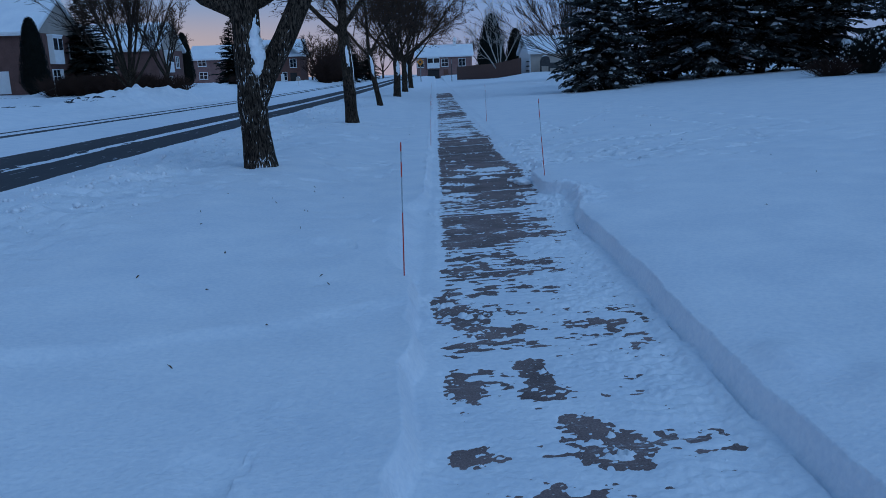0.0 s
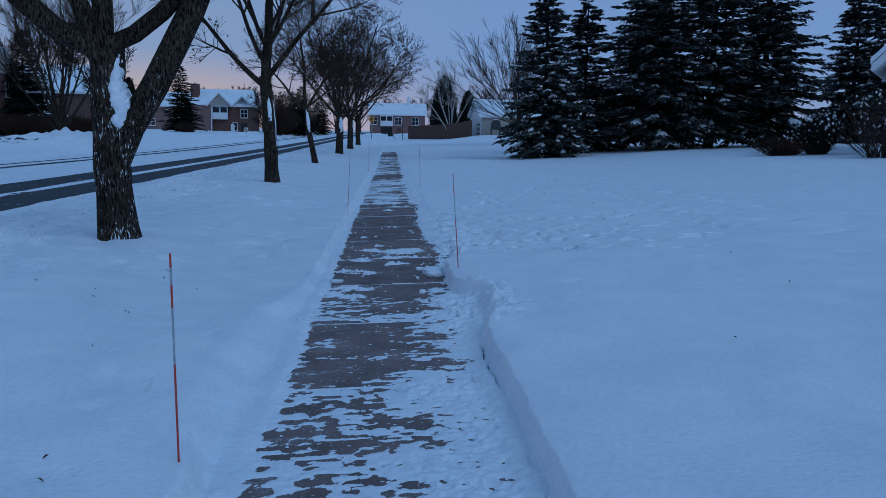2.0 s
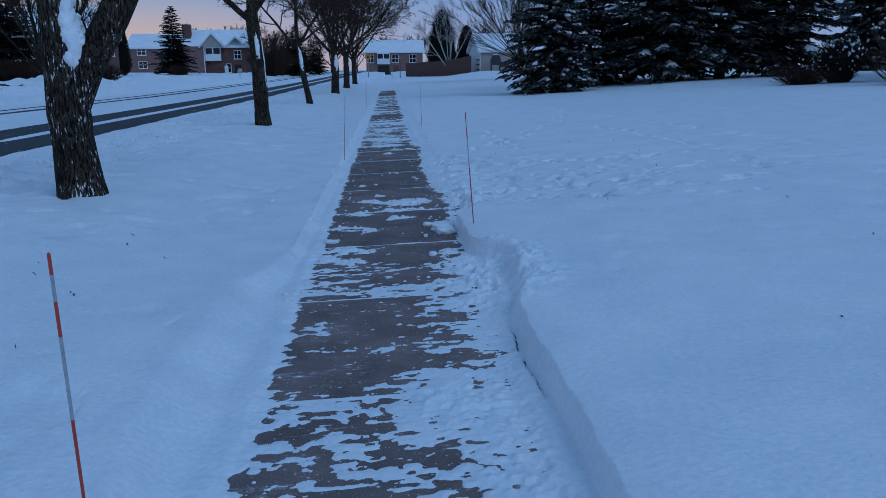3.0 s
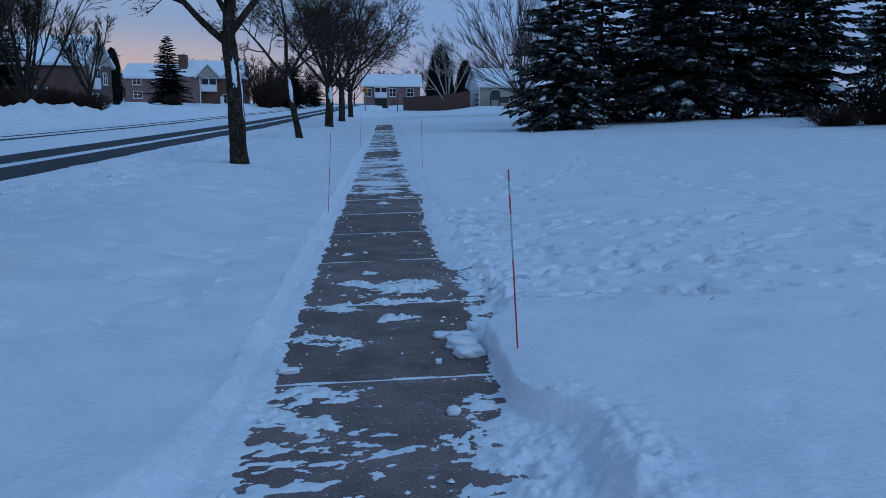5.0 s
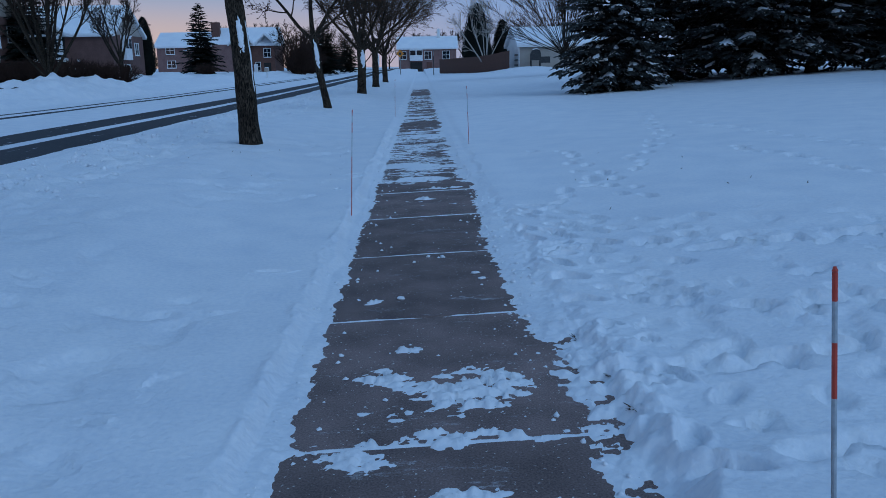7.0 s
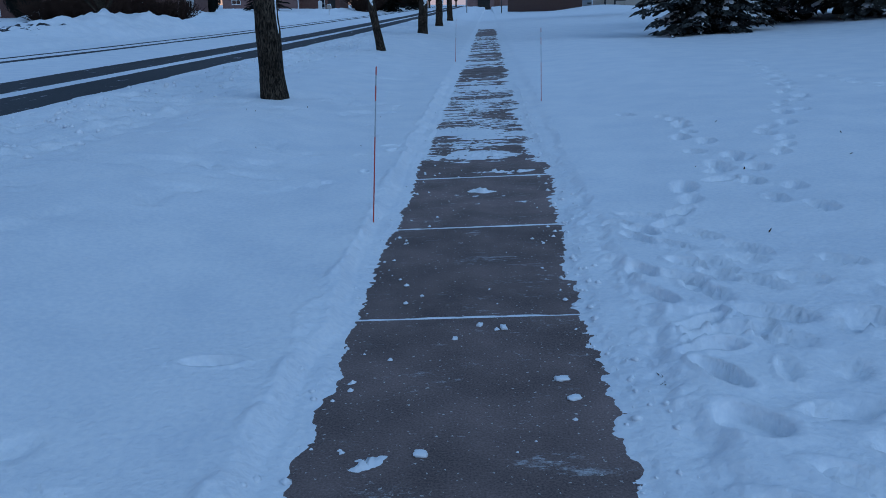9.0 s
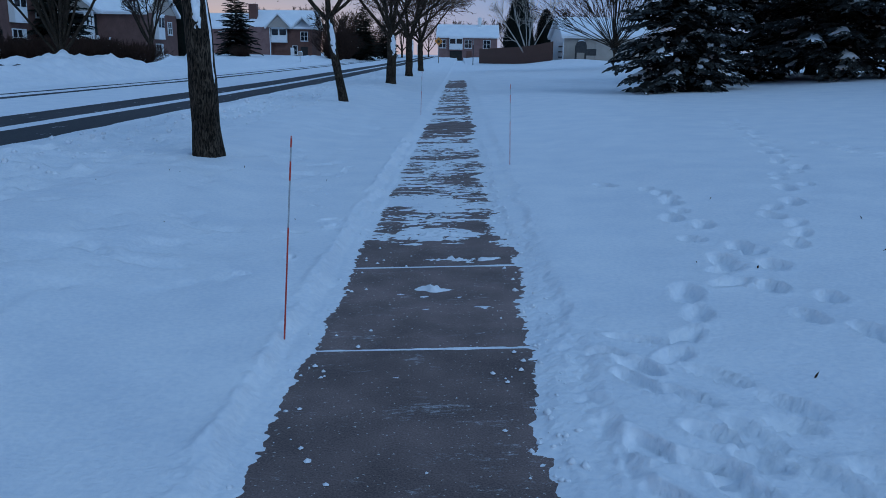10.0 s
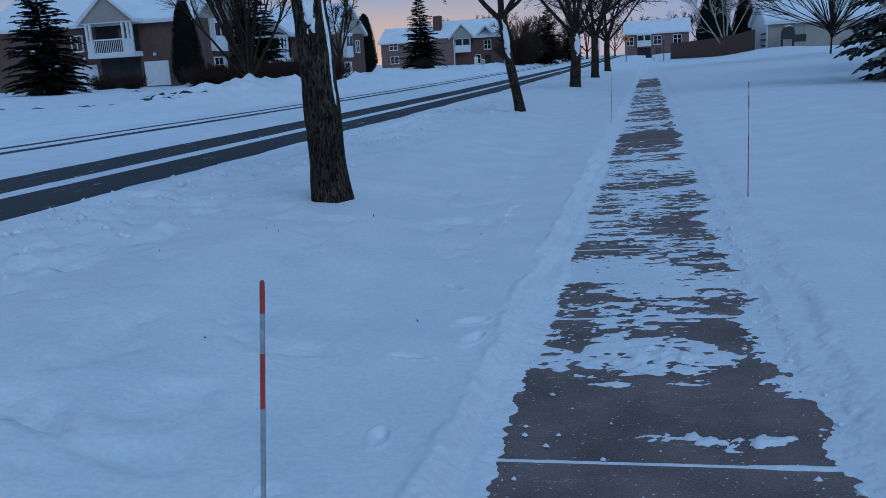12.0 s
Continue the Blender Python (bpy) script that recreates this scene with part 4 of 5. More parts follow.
def bare_shrub(place, height, radius, seed, label, stems=60, twigs=7, mat=None, thick=0.012, name="shrub", snow=0, group=""):
    """Many stems from one foot, arching outwards."""
    rng = random.Random(seed)
    bush = thing(name, place, label, "shrub", group)
    m, cap = Mesh(), Mesh()
    for i in range(stems):
        a, lean = rng.uniform(0, 2 * math.pi), rng.random() ** 0.6
        foot = Vector((0.3 * radius * rng.random() * math.cos(a), 0.3 * radius * rng.random() * math.sin(a), -0.1))
        d = Vector((math.cos(a) * lean * radius, math.sin(a) * lean * radius, height * math.sqrt(1 - 0.75 * lean * lean)))
        q, qr = bough(foot, d, d.length * rng.uniform(0.8, 1.05), thick, thick * 0.45, 5, 0.1, rng, 0.02)
        m.tube(q, qr, 3, cap=False)
        for k in range(twigs):
            j = rng.randrange(1, 5)
            e = (q[j + 1] - q[j]).normalized() + Vector((rng.uniform(-.8, .8), rng.uniform(-.8, .8), rng.uniform(-.2, .6)))
            w, wr = bough(q[j], e, height * rng.uniform(0.12, 0.3), thick * 0.55, thick * 0.35, 2, 0.15, rng, 0.0)
            m.tube(w, wr, 3, cap=False)
        if rng.random() < snow:
            c = q[-1] if rng.random() < 0.6 else q[3]
            s = rng.uniform(0.025, 0.055)
            cap.put([c + Vector(p) * s for p in ((1, 0, 0), (0, 1, 0), (-1, 0, 0), (0, -1, 0), (0.1, 0, 1.5), (0, 0, -0.6))], [(0, 1, 4), (1, 2, 4), (2, 3, 4), (3, 0, 4), (1, 0, 5), (2, 1, 5), (3, 2, 5), (0, 3, 5)])
    tagged(part("twig_mass", m, mat or SHRUB, bush), kind="stuff")
    if cap.f:
        tagged(part("snow_load", cap, SNOW, bush, "tufts of snow on the twig ends", smooth=True), kind="stuff")
    return bush


def fan_tree(place, stems, length, r, seed, label, up=(50, 80), counts=(7, 6, 5), lengths=(2.2, 1.2, 0.6), thick=0.018, trunk=1.0, bark=None, twig=None, name="bare_tree", group="", lift=0.05, wob=0.07, spread=(15, 42)):
    rng = random.Random(seed)
    tree = thing(name, place, label, "tree", group)
    wood, crown = Mesh(), Mesh()
    wood.tube([(0, 0, -0.2), (0, 0, 0.2), (0.03, 0, trunk)], [r * 1.8, r * 1.5, r * 1.35], 10)
    for i in range(stems):
        az = 360 * i / stems + rng.uniform(-20, 20)
        q, qr = bough((0, 0, trunk * rng.uniform(0.55, 1.0)), way(az, rng.uniform(*up)), length * rng.uniform(0.8, 1.1), r * rng.uniform(0.6, 1), r * 0.2, 8, wob, rng, lift)
        wood.tube(q, qr, 7)
        sprout(crown, crown, q, qr, 0, rng, spread, counts, lengths, 0, thick)
    part("trunk", wood, bark or BARK, tree, smooth=True)
    tagged(part("crown", crown, twig or TWIG, tree, "fine bare twigs", smooth=True), kind="stuff")
    return tree


fan_tree(on_land(-20.2, 54.4, 0, 1, 0.1), 18, 8.5, 0.1, 61, "large multi-stemmed bare tree behind a snow bank", up=(50, 84), counts=(9, 7, 4), thick=0.011, lengths=(2.4, 1.3, 0.7))
fan_tree(on_land(-32.0, 99.0), 7, 8.0, 0.14, 62, "spreading bare tree before a brick house", up=(30, 75), trunk=2.2, counts=(7, 6, 4), thick=0.022)
fan_tree(on_land(10.6, 66.0), 60, 7.4, 0.034, 63, "broad fan-shaped bare tree with straight twigs", up=(14, 86), trunk=1.5, lift=0.0, counts=(10, 5), thick=0.01, lengths=(2.0, 0.9), wob=0.02, spread=(10, 26))
fan_tree(on_land(7.63, 99.0), 6, 7.5, 0.1, 64, "pale multi-stemmed birch in front of a fence", up=(50, 78), trunk=0.8, bark=BIRCH, twig=BIRCH, counts=(6, 5, 4), thick=0.016, lengths=(2.0, 1.1, 0.6))

th = thuja(on_land(-37.1, 77.0), 6.8, 1.5, 71, "tall dark columnar arborvitae at a house corner")
copy_thing(th, on_land(-36.6, 121.5, 90, 1.08))
sl = spruce(on_land(-38.0, 91.0), 11.0, 3.7, 81, "tall dark spruce beside a brick house", low=0.4, snow=0.1, group="", per=0.42, needles=NEEDLE_DARK)
copy_thing(sl, on_land(-33.4, 138.0, 60, 0.98))
copy_thing(sl, on_land(-44.5, 69.0, 130, 0.9))
copy_thing(sl, on_land(-15.5, 150.0, 30, 0.8))
copy_thing(sl, on_land(-14.0, 175.0, 200, 0.7))
thuja(on_land(9.2, 136.0), 9.4, 2.9, 82, "broad dark conifer behind a wooden fence")
thuja(on_land(13.3, 138.0), 6.8, 2.0, 83, "smaller dark conifer behind a wooden fence")
wood_tree = fan_tree(on_land(-20, 190), 6, 8.0, 0.16, 65, "distant bare tree at the end of the street", up=(45, 78), trunk=2.2, counts=(6, 5, 3), thick=0.035, lengths=(2.4, 1.3, 0.8), group="distant trees")
for i, (x, y) in enumerate(((-26, 175), (-31, 195), (-23, 165), (-13, 205), (-36, 200), (-18, 215), (-8, 235), (2, 240), (9, 245), (-44, 190), (18, 150), (24, 165), (-3, 225), (-27, 215), (13, 230), (-33, 172), (-21.5, 183))):
    copy_thing(wood_tree, on_land(x, y, 47 * i, 0.8 + 0.07 * (i % 5)))

thicket = bare_shrub(on_land(-17.9, 134), 5.0, 3.4, 95, "tall brown thicket of bare shrubs far up the street", stems=190, twigs=7, thick=0.04, name="shrub", group="distant thicket")
for i, (x, y) in enumerate(((-17.8, 143), (-18.2, 152), (-18.6, 158), (-19.2, 166), (-20.8, 176), (-20.2, 192), (-19.5, 210))):
    copy_thing(thicket, on_land(x, y, 61 * i, 0.9 + 0.09 * (i % 3)))
hedge = bare_shrub(on_land(-33.2, 72.5), 2.0, 2.2, 91, "rounded brown bare hedge bush before a house", stems=240, twigs=6, thick=0.02, name="hedge_bush", group="brown hedge")
for i, (x, y, s) in enumerate(((-31.2, 73.2, 1.0), (-29.0, 74.0, 1.05), (-27.2, 75.2, 1.0), (-25.6, 76.0, 0.95), (-30.2, 75.5, 1.1), (-24.4, 77.0, 0.9), (-28.0, 76.5, 1.1), (-32.4, 74.5, 1.0), (-45.5, 77, 0.75), (-43.0, 77.5, 0.7), (-31.5, 133, 0.85))):
    copy_thing(hedge, on_land(x, y, 60 * i, s))

bare_shrub(on_land(13.6, 28.0), 0.75, 1.0, 92, "low red-brown bare shrub on the lawn", stems=320, twigs=9, thick=0.007)
bare_shrub(on_land(14.8, 28.0), 1.5, 0.8, 93, "evergreen shrub loaded with snow", stems=200, twigs=12, mat=NEEDLE_DARK, thick=0.014, snow=0.8)
bare_shrub(on_land(14.9, 24.6), 2.1, 1.5, 94, "bare lilac with snow tufts on its twig ends", stems=85, twigs=6, mat=TWIG, thick=0.014, snow=0.6)


# ---- houses ----
def face(x, y, z, turn):
    """A local frame on a wall: x along it, y out of it backwards, z up."""
    return pose(x, y, z, 0, 0, turn)


def window(parent, m, w, h, bars=1, rail=True):
    """A framed window whose outer face lies at m (facing its -y)."""
    f = Mesh()
    t = 0.09
    f.box(-w / 2, w / 2, -0.06, 0.05, -t, 0, m).box(-w / 2, w / 2, -0.06, 0.05, h, h + t, m)
    f.box(-w / 2 - t, -w / 2, -0.06, 0.05, -t, h + t, m).box(w / 2, w / 2 + t, -0.06, 0.05, -t, h + t, m)
    win = part("window", f, WHITE, parent)
    part("pane", Mesh().box(-w / 2, w / 2, 0.0, 0.03, 0, h, m), GLASS, win, "dark glass")
    for i in range(bars):
        x = -w / 2 + w * (i + 1) / (bars + 1)
        part("mullion", Mesh().box(x - 0.04, x + 0.04, -0.045, -0.005, 0, h, m), WHITE, win)
    if rail:
        part("rail", Mesh().box(-w / 2, w / 2, -0.04, -0.006, h * 0.52 - 0.03, h * 0.52 + 0.03, m), WHITE, win)
    part("sill", Mesh().box(-w / 2 - 0.14, w / 2 + 0.14, -0.12, 0.04, -t - 0.06, -t - 0.003, m), SNOW_ROOF, win, "snow-dusted sill")
    return win


def gable_roof(parent, x0, x1, y0, y1, eave, ridge, over=0.45, axis="x"):
    """A snow-covered gable roof with its fascia boards; the ridge runs along axis."""
    def tilt(u0, u1, v0, v1):
        um = (u0 + u1) / 2
        k = (ridge - eave) / (um - u0)
        lo = eave - over * k
        outer = [(u0 - over, lo + 0.32), (um, ridge + 0.32), (u1 + over, lo + 0.32), (u1 + over, lo + 0.14), (um, ridge + 0.14), (u0 - over, lo + 0.14)]
        under = [(u0 - over + 0.03, lo + 0.136), (um, ridge + 0.136), (u1 + over - 0.03, lo + 0.136), (u1 + over - 0.03, lo - 0.06), (u1 + over - 0.12, lo - 0.06), (um, ridge - 0.02), (u0 - over + 0.12, lo - 0.06), (u0 - over + 0.03, lo - 0.06)]
        return Mesh().prism(outer, v0 - over, v1 + over), Mesh().prism(under, v0 - over + 0.03, v1 + over - 0.03)
    if axis == "y":
        snow, trim = tilt(x0, x1, y0, y1)
    else:
        snow, trim = tilt(y0, y1, x0, x1)
        for q in (snow, trim):
            q.v = [(b, a, c) for a, b, c in q.v]
            q.f = [tuple(reversed(f)) for f in q.f]
    roof = part("roof", snow, SNOW_ROOF, parent, "snow-covered roof")
    part("fascia", trim, WHITE, roof, "white painted eaves")
    return roof


def bay(parent, m, w, low, high):
    """A white boxed bay on an upper floor with two windows."""
    b = part("bay_window", Mesh().box(-w / 2, w / 2, -0.55, 0.0, low, high, m), WHITE, parent, "white panelled bay")
    mid = low + (high - low) * 0.5
    for x in (-w / 4, w / 4):
        part("pane", Mesh().box(x - w / 4 + 0.13, x + w / 4 - 0.13, -0.58, -0.553, mid, high - 0.25, m), GLASS, b, "dark glass")
        part("panel", Mesh().box(x - w / 4 + 0.12, x + w / 4 - 0.12, -0.575, -0.553, low + 0.15, mid - 0.2, m), WHITE, b)
    part("cap", Mesh().box(-w / 2 - 0.08, w / 2 + 0.08, -0.63, 0.0, high + 0.003, high + 0.14, m), SNOW_ROOF, b)
    return b


def gable_wall(parent, m, w, low, rise, mat):
    return part("gable", Mesh().put([m @ Vector(p) for p in ((-w / 2, 0, low), (w / 2, 0, low), (0, 0, low + rise), (-w / 2, 0.2, low), (w / 2, 0.2, low), (0, 0.2, low + rise))],
                                    [(0, 1, 2), (5, 4, 3), (0, 3, 4, 1), (1, 4, 5, 2), (2, 5, 3, 0)]), mat, parent, "pale siding in the gable")


def townhouse(place, label, width=22.0, depth=11.0, eave=5.9, ridge=9.3):
    """Brick house: garages and balcony on the front (-y), a gable with a bay on the side (+x). Its origin is the near corner."""
    h = thing("house", place, label, "house", "brick houses")
    part("wall", Mesh().box(-width, 0, 0, depth, -1.5, eave), BRICK, h)
    gable_roof(h, -width, 0, 0, depth, eave + 0.05, ridge)
    gable_wall(h, face(0.02, depth / 2, 0, 90), depth - 0.1, eave, ridge - eave - 0.1, SIDING)
    bay(h, face(0.0, depth * 0.36, 0, 90), 2.2, 2.9, 5.7)
    window(h, face(0.04, depth * 0.36, 0.9, 90), 1.6, 1.4)
    window(h, face(0.04, depth * 0.75, 3.6, 90), 1.3, 1.4)
    part("shutter", Mesh().box(-0.25, 0.25, -0.08, -0.003, 0.8, 2.4, face(0, depth * 0.36 + 1.3, 0, 90)), WHITE, h)
    # balcony under its own gable
    bx0, bx1 = -10.3, -5.4
    # no hollows behind: two dark sheets on the wall paint porch and balcony shade
    part("porch_shade", Mesh().box(bx0 + 0.35, bx1 - 0.35, -0.03, -0.003, 0.0, 2.7), RECESS_SHADE, h, "flat dark sheet painting the shade of the entry under the balcony")
    part("balcony_shade", Mesh().box(bx0 + 0.2, bx1 - 0.2, -0.03, -0.003, 3.2, 5.75), RECESS_SHADE, h, "flat dark sheet painting the shade behind the balcony")
    part("balcony_door", Mesh().box(-7.7, -6.4, -0.07, -0.033, 3.25, 5.3), GLASS, h, "glazed balcony door")
    bal = part("balcony", Mesh().box(bx0, bx1, -1.3, -0.003, 2.75, 3.15), WHITE, h, "white painted balcony")
    part("snow_edge", Mesh().box(bx0 + 0.05, bx1 - 0.05, -1.25, -0.05, 3.153, 3.21), SNOW_ROOF, bal)
    for x in (bx0 + 0.12, bx0 + 0.5, bx1 - 1.0, bx1 - 0.5, bx1 - 0.12):
        part("post", Mesh().box(x - 0.1, x + 0.1, -1.28, -1.08, 3.153, eave - 0.1), WHITE, bal)
    part("side_panel", Mesh().box(bx0 + 0.02, bx0 + 0.7, -1.24, -1.16, 3.22, 4.35), WHITE, bal)
    part("side_panel", Mesh().box(bx1 - 1.1, bx1 - 0.02, -1.24, -1.16, 3.22, 4.35), WHITE, bal)
    part("handrail", Mesh().box(bx0 + 0.7, bx1 - 1.1, -1.26, -1.14, 4.3, 4.42), WHITE, bal)
    for i in range(16):
        x = bx0 + 0.82 + i * (bx1 - bx0 - 2.0) / 15
        part("baluster", Mesh().box(x - 0.025, x + 0.025, -1.22, -1.18, 3.22, 4.297), WHITE, bal)
    gable_roof(h, bx0 - 0.4, bx1 + 0.4, -1.3, 4.5, eave + 0.08, eave + 2.3, 0.3, "y")
    gable_wall(h, face((bx0 + bx1) / 2, -1.32, 0, 0), bx1 - bx0 + 0.7, eave, 2.15, SIDING)
    part("beam", Mesh().box(bx0 - 0.3, bx1 + 0.3, -1.3, -1.02, eave - 0.1, eave + 0.2), WHITE, h)
    for x in (-5.4, -12.9):
        g = part("garage_door", Mesh().box(x, x + 2.5, -0.05, -0.003, 0.05, 2.25), WHITE, h, "white panelled garage door")
        for k in range(4):
            part("panel", Mesh().box(x + 0.1, x + 2.4, -0.075, -0.053, 0.15 + k * 0.53, 0.6 + k * 0.53), WHITE, g)
        part("lamp", Mesh().box(x + 1.1, x + 1.35, -0.14, -0.003, 2.75, 3.0), WHITE, h, "small white wall lamp, unlit")
    window(h, face(-12.2, -0.04, 3.6, 0), 1.1, 1.3)
    window(h, face(-15.5, -0.04, 3.6, 0), 1.1, 1.3)
    return h


house = townhouse(pose(-39.3, 82.2, 0.8, 0, 0, 0), "two-storey brick house with a white gabled balcony and garages")
copy_thing(house, pose(-36.2, 108.7, -0.1, 0, 0, 0))


def long_house(place, label):
    """Brick row house with a low wing, chimney and bay; front at y = 0, from x = 0 to 20."""
    h = thing("house", place, label, "house", "brick houses")
    part("wall", Mesh().box(0, 10.6, 0.5, 10, -1.5, 5.5), BRICK_PALE, h)
    part("wall", Mesh().box(10.603, 14.6, -0.6, 10, -1.5, 5.7), BRICK_PALE, h)
    part("entry_wall", Mesh().box(14.603, 22.0, 0.3, 10, -1.5, 5.7), BRICK_DARK, h, "darker red brick")
    gable_roof(h, 0, 10.6, 0.5, 10, 5.55, 8.0)
    gable_roof(h, 10.6, 22.0, 0.3, 10, 5.75, 8.7)
    gable_roof(h, 13.9, 18.3, -1.1, 5, 5.78, 7.9, 0.3, "y")
    gable_roof(h, 18.6, 22.2, -0.6, 5, 5.74, 7.4, 0.25, "y")
    gable_wall(h, face(16.1, -1.12, 0, 0), 4.4, 5.65, 2.0, SIDING)
    part("chimney", Mesh().box(10.0, 11.5, 2.2, 3.4, 5.0, 9.9), BRICK_DARK, h, "brick chimney")
    bay(h, face(16.1, -0.02, 0, 0), 2.9, 3.0, 5.6)
    part("downspout", Mesh().box(14.42, 14.57, -0.74, -0.603, -0.5, 5.6), WHITE, h)
    for x, z in ((2.5, 4.2), (2.6, 1.7)):
        window(h, face(x, 0.46, z, 0), 1.5, 1.2, 1)
    window(h, face(20.6, 0.26, 3.4, 0), 1.2, 1.5)
    window(h, face(18.8, 0.26, 0.9, 0), 0.8, 1.5, 0)
    # entry shade painted as a dark sheet on the solid wall
    part("entry", Mesh().box(19.9, 21.2, 0.22, 0.297, 0, 2.3), RECESS_SHADE, h, "flat dark sheet painting the shade of an entry")
    part("garage_door", Mesh().box(18.0, 18.7, 0.24, 0.297, 0, 2.1), WHITE, h)
    for z in (0.4, 1.4):
        part("porch_beam", Mesh().box(14.8, 17.6, 0.2, 0.297, z, z + 0.12), BRICK_DARK, h)
    return h


row = long_house(pose(-48.85, 165.3, 0.3, 0, 0, 0), "long brick row house with chimney and white bay")


def end_house(place, label):
    h = thing("house", place, label, "house", "brick houses")
    part("wall", Mesh().box(-6.5, 7, 0, 10, -2, 5.4), BRICK_PALE, h)
    gable_roof(h, -6.5, 7, 0, 10, 5.45, 8.0)
    part("chimney", Mesh().box(2.6, 3.4, 4, 4.8, 7.5, 9.9), WHITE, h)
    for x in (-5.5, 0.4, 4.6):
        window(h, face(x, -0.04, 3.0, 0), 1.5, 1.7)
    bay(h, face(-2.4, 0, 0, 0), 3.0, 2.6, 5.2)
    # dark sheet on the wall, its colour standing in for the entry's shade
    part("entry", Mesh().box(-3.8, -1.0, -0.06, -0.003, 0, 2.3), RECESS_SHADE, h, "flat dark sheet painting the shade of an entry")
    part("entry", Mesh().box(0.0, 1.2, -0.06, -0.003, 0, 2.3), BRICK_DARK, h, "red front door")
    return h


end_house(pose(1.9, 203, 0.15), "snow-roofed brick house closing the street")


def garage(place, label):
    """Pale sided garage: gable to the street walk (-x), long side to the walker."""
    h = thing("garage", place, label, "garage")
    part("wall", Mesh().box(0, 9, 0, 7, -1, 2.5), SIDING, h)
    gable_roof(h, 0, 9, 0, 7, 2.52, 4.1, 0.35)
    gable_wall(h, face(-0.02, 3.5, 0, -90), 6.9, 2.5, 1.5, WHITE)
    part("end_wall", Mesh().box(-0.06, -0.003, 0.02, 6.98, -1, 2.5), WHITE, h, "white painted end wall")
    for z in (0.5, 1.0, 1.5):
        part("trellis_slat", Mesh().box(-0.12, -0.063, 0.4, 2.2, z, z + 0.12), BLACK, h)
    part("garage_door", Mesh().box(3.0, 8.2, -0.05, -0.003, 0, 2.1), SIDING, h, "wide beige garage door")
    return h


garage(pose(10.4, 91.0, 0.8, 0, 0, 4), "small pale garage with a snowy gable roof")


def bin_heap(place):
    """Dark bins and covered gear standing by the garage."""
    h = thing("covered_grill", place, "black covered grill and bins beside a garage", "grill")
    part("body", Mesh().box(-0.5, 0.5, -0.35, 0.35, 0.55, 1.15), BLACK, h)
    part("lid", Mesh().prism([(-0.5, 1.153), (0.5, 1.153), (0.4, 1.5), (0.1, 1.62), (-0.3, 1.55)], -0.33, 0.33), BLACK, h)
    part("snow_cap", Mesh().prism([(-0.3, 1.56), (0.1, 1.63), (0.35, 1.53), (0.1, 1.72), (-0.2, 1.66)], -0.28, 0.28), SNOW, h)
    for x in (-0.45, 0.45):
        for y in (-0.3, 0.3):
            part("leg", Mesh().box(x - 0.04, x + 0.04, y - 0.04, y + 0.04, -0.1, 0.547), BLACK, h)
    part("side_shelf", Mesh().box(0.503, 1.4, -0.3, 0.3, 0.3, 0.9), BLACK, h)
    return h


bin_heap(pose(11.8, 89.6, float(land(11.8, 89.6)) + 0.02, 0, 0, 0))


def right_house(place, label):
    h = thing("house", place, label, "house")
    part("wall", Mesh().box(0, 11, 0, 9, -1, 3.0), SIDING, h)
    for i in range(22):
        part("siding_board", Mesh().box(0.13, 10.9, -0.03, -0.004, 0.1 + i * 0.13, 0.1 + i * 0.13 + 0.122), SIDING, h)
    part("corner_board", Mesh().box(-0.03, 0.12, -0.045, -0.004, -0.5, 3.0), WHITE, h)
    part("gable", Mesh().prism([(0.05, 3.003), (10.95, 3.003), (5.5, 8.2)], 0.0, 8.9), SIDING, h)
    gable_roof(h, 0, 11, 0, 9, 3.05, 8.6, 0.75, "y")
    return h


right_house(pose(15.9, 25.6, 1.2, 0, 0, -36), "beige sided house with deep white eaves")


# ---- fence, signs, mailbox ----
fence = thing("fence", pose(2.95, 113.5, 0), "brown stained board fence beyond the lawn", "fence")
FENCE_BOARD = None
n = 62
for i in range(n):
    x, y = 0.105 * i, -0.36 * i
    z = float(land(2.95 + x, 113.5 + y)) - 0.2
    if FENCE_BOARD is None:
        ob = part("board", Mesh().box(-0.19, 0.19, -0.015, 0.015, 0, 1.95), FENCE, fence)
        FENCE_BOARD = ob.data
    else:
        ob = new("board", FENCE_BOARD)
        ob.parent = fence
    ob.matrix_basis = pose(x, y, z + random.uniform(-0.02, 0.02), 0, 0, -73.7)


def road_sign(place, label):
    h = thing("road_sign", place, label, "sign")
    part("post", Mesh().box(-0.06, 0.06, -0.03, 0.03, -0.2, 3.0), STEEL, h)
    plate = part("plate", Mesh().put([(0, -0.05, 2.1), (0.5, -0.05, 2.6), (0, -0.05, 3.1), (-0.5, -0.05, 2.6), (0, -0.035, 2.1), (0.5, -0.035, 2.6), (0, -0.035, 3.1), (-0.5, -0.035, 2.6)],
                                     [(0, 1, 2, 3), (7, 6, 5, 4), (0, 4, 5, 1), (1, 5, 6, 2), (2, 6, 7, 3), (3, 7, 4, 0)]), YELLOW, h, "orange-yellow diamond plate")
    part("symbol", Mesh().prism([(-0.16, 2.45), (0.1, 2.45), (0.17, 2.63), (0.04, 2.77), (-0.13, 2.72)], -0.056, -0.052), BLACK, plate, "dark symbol")
    return h


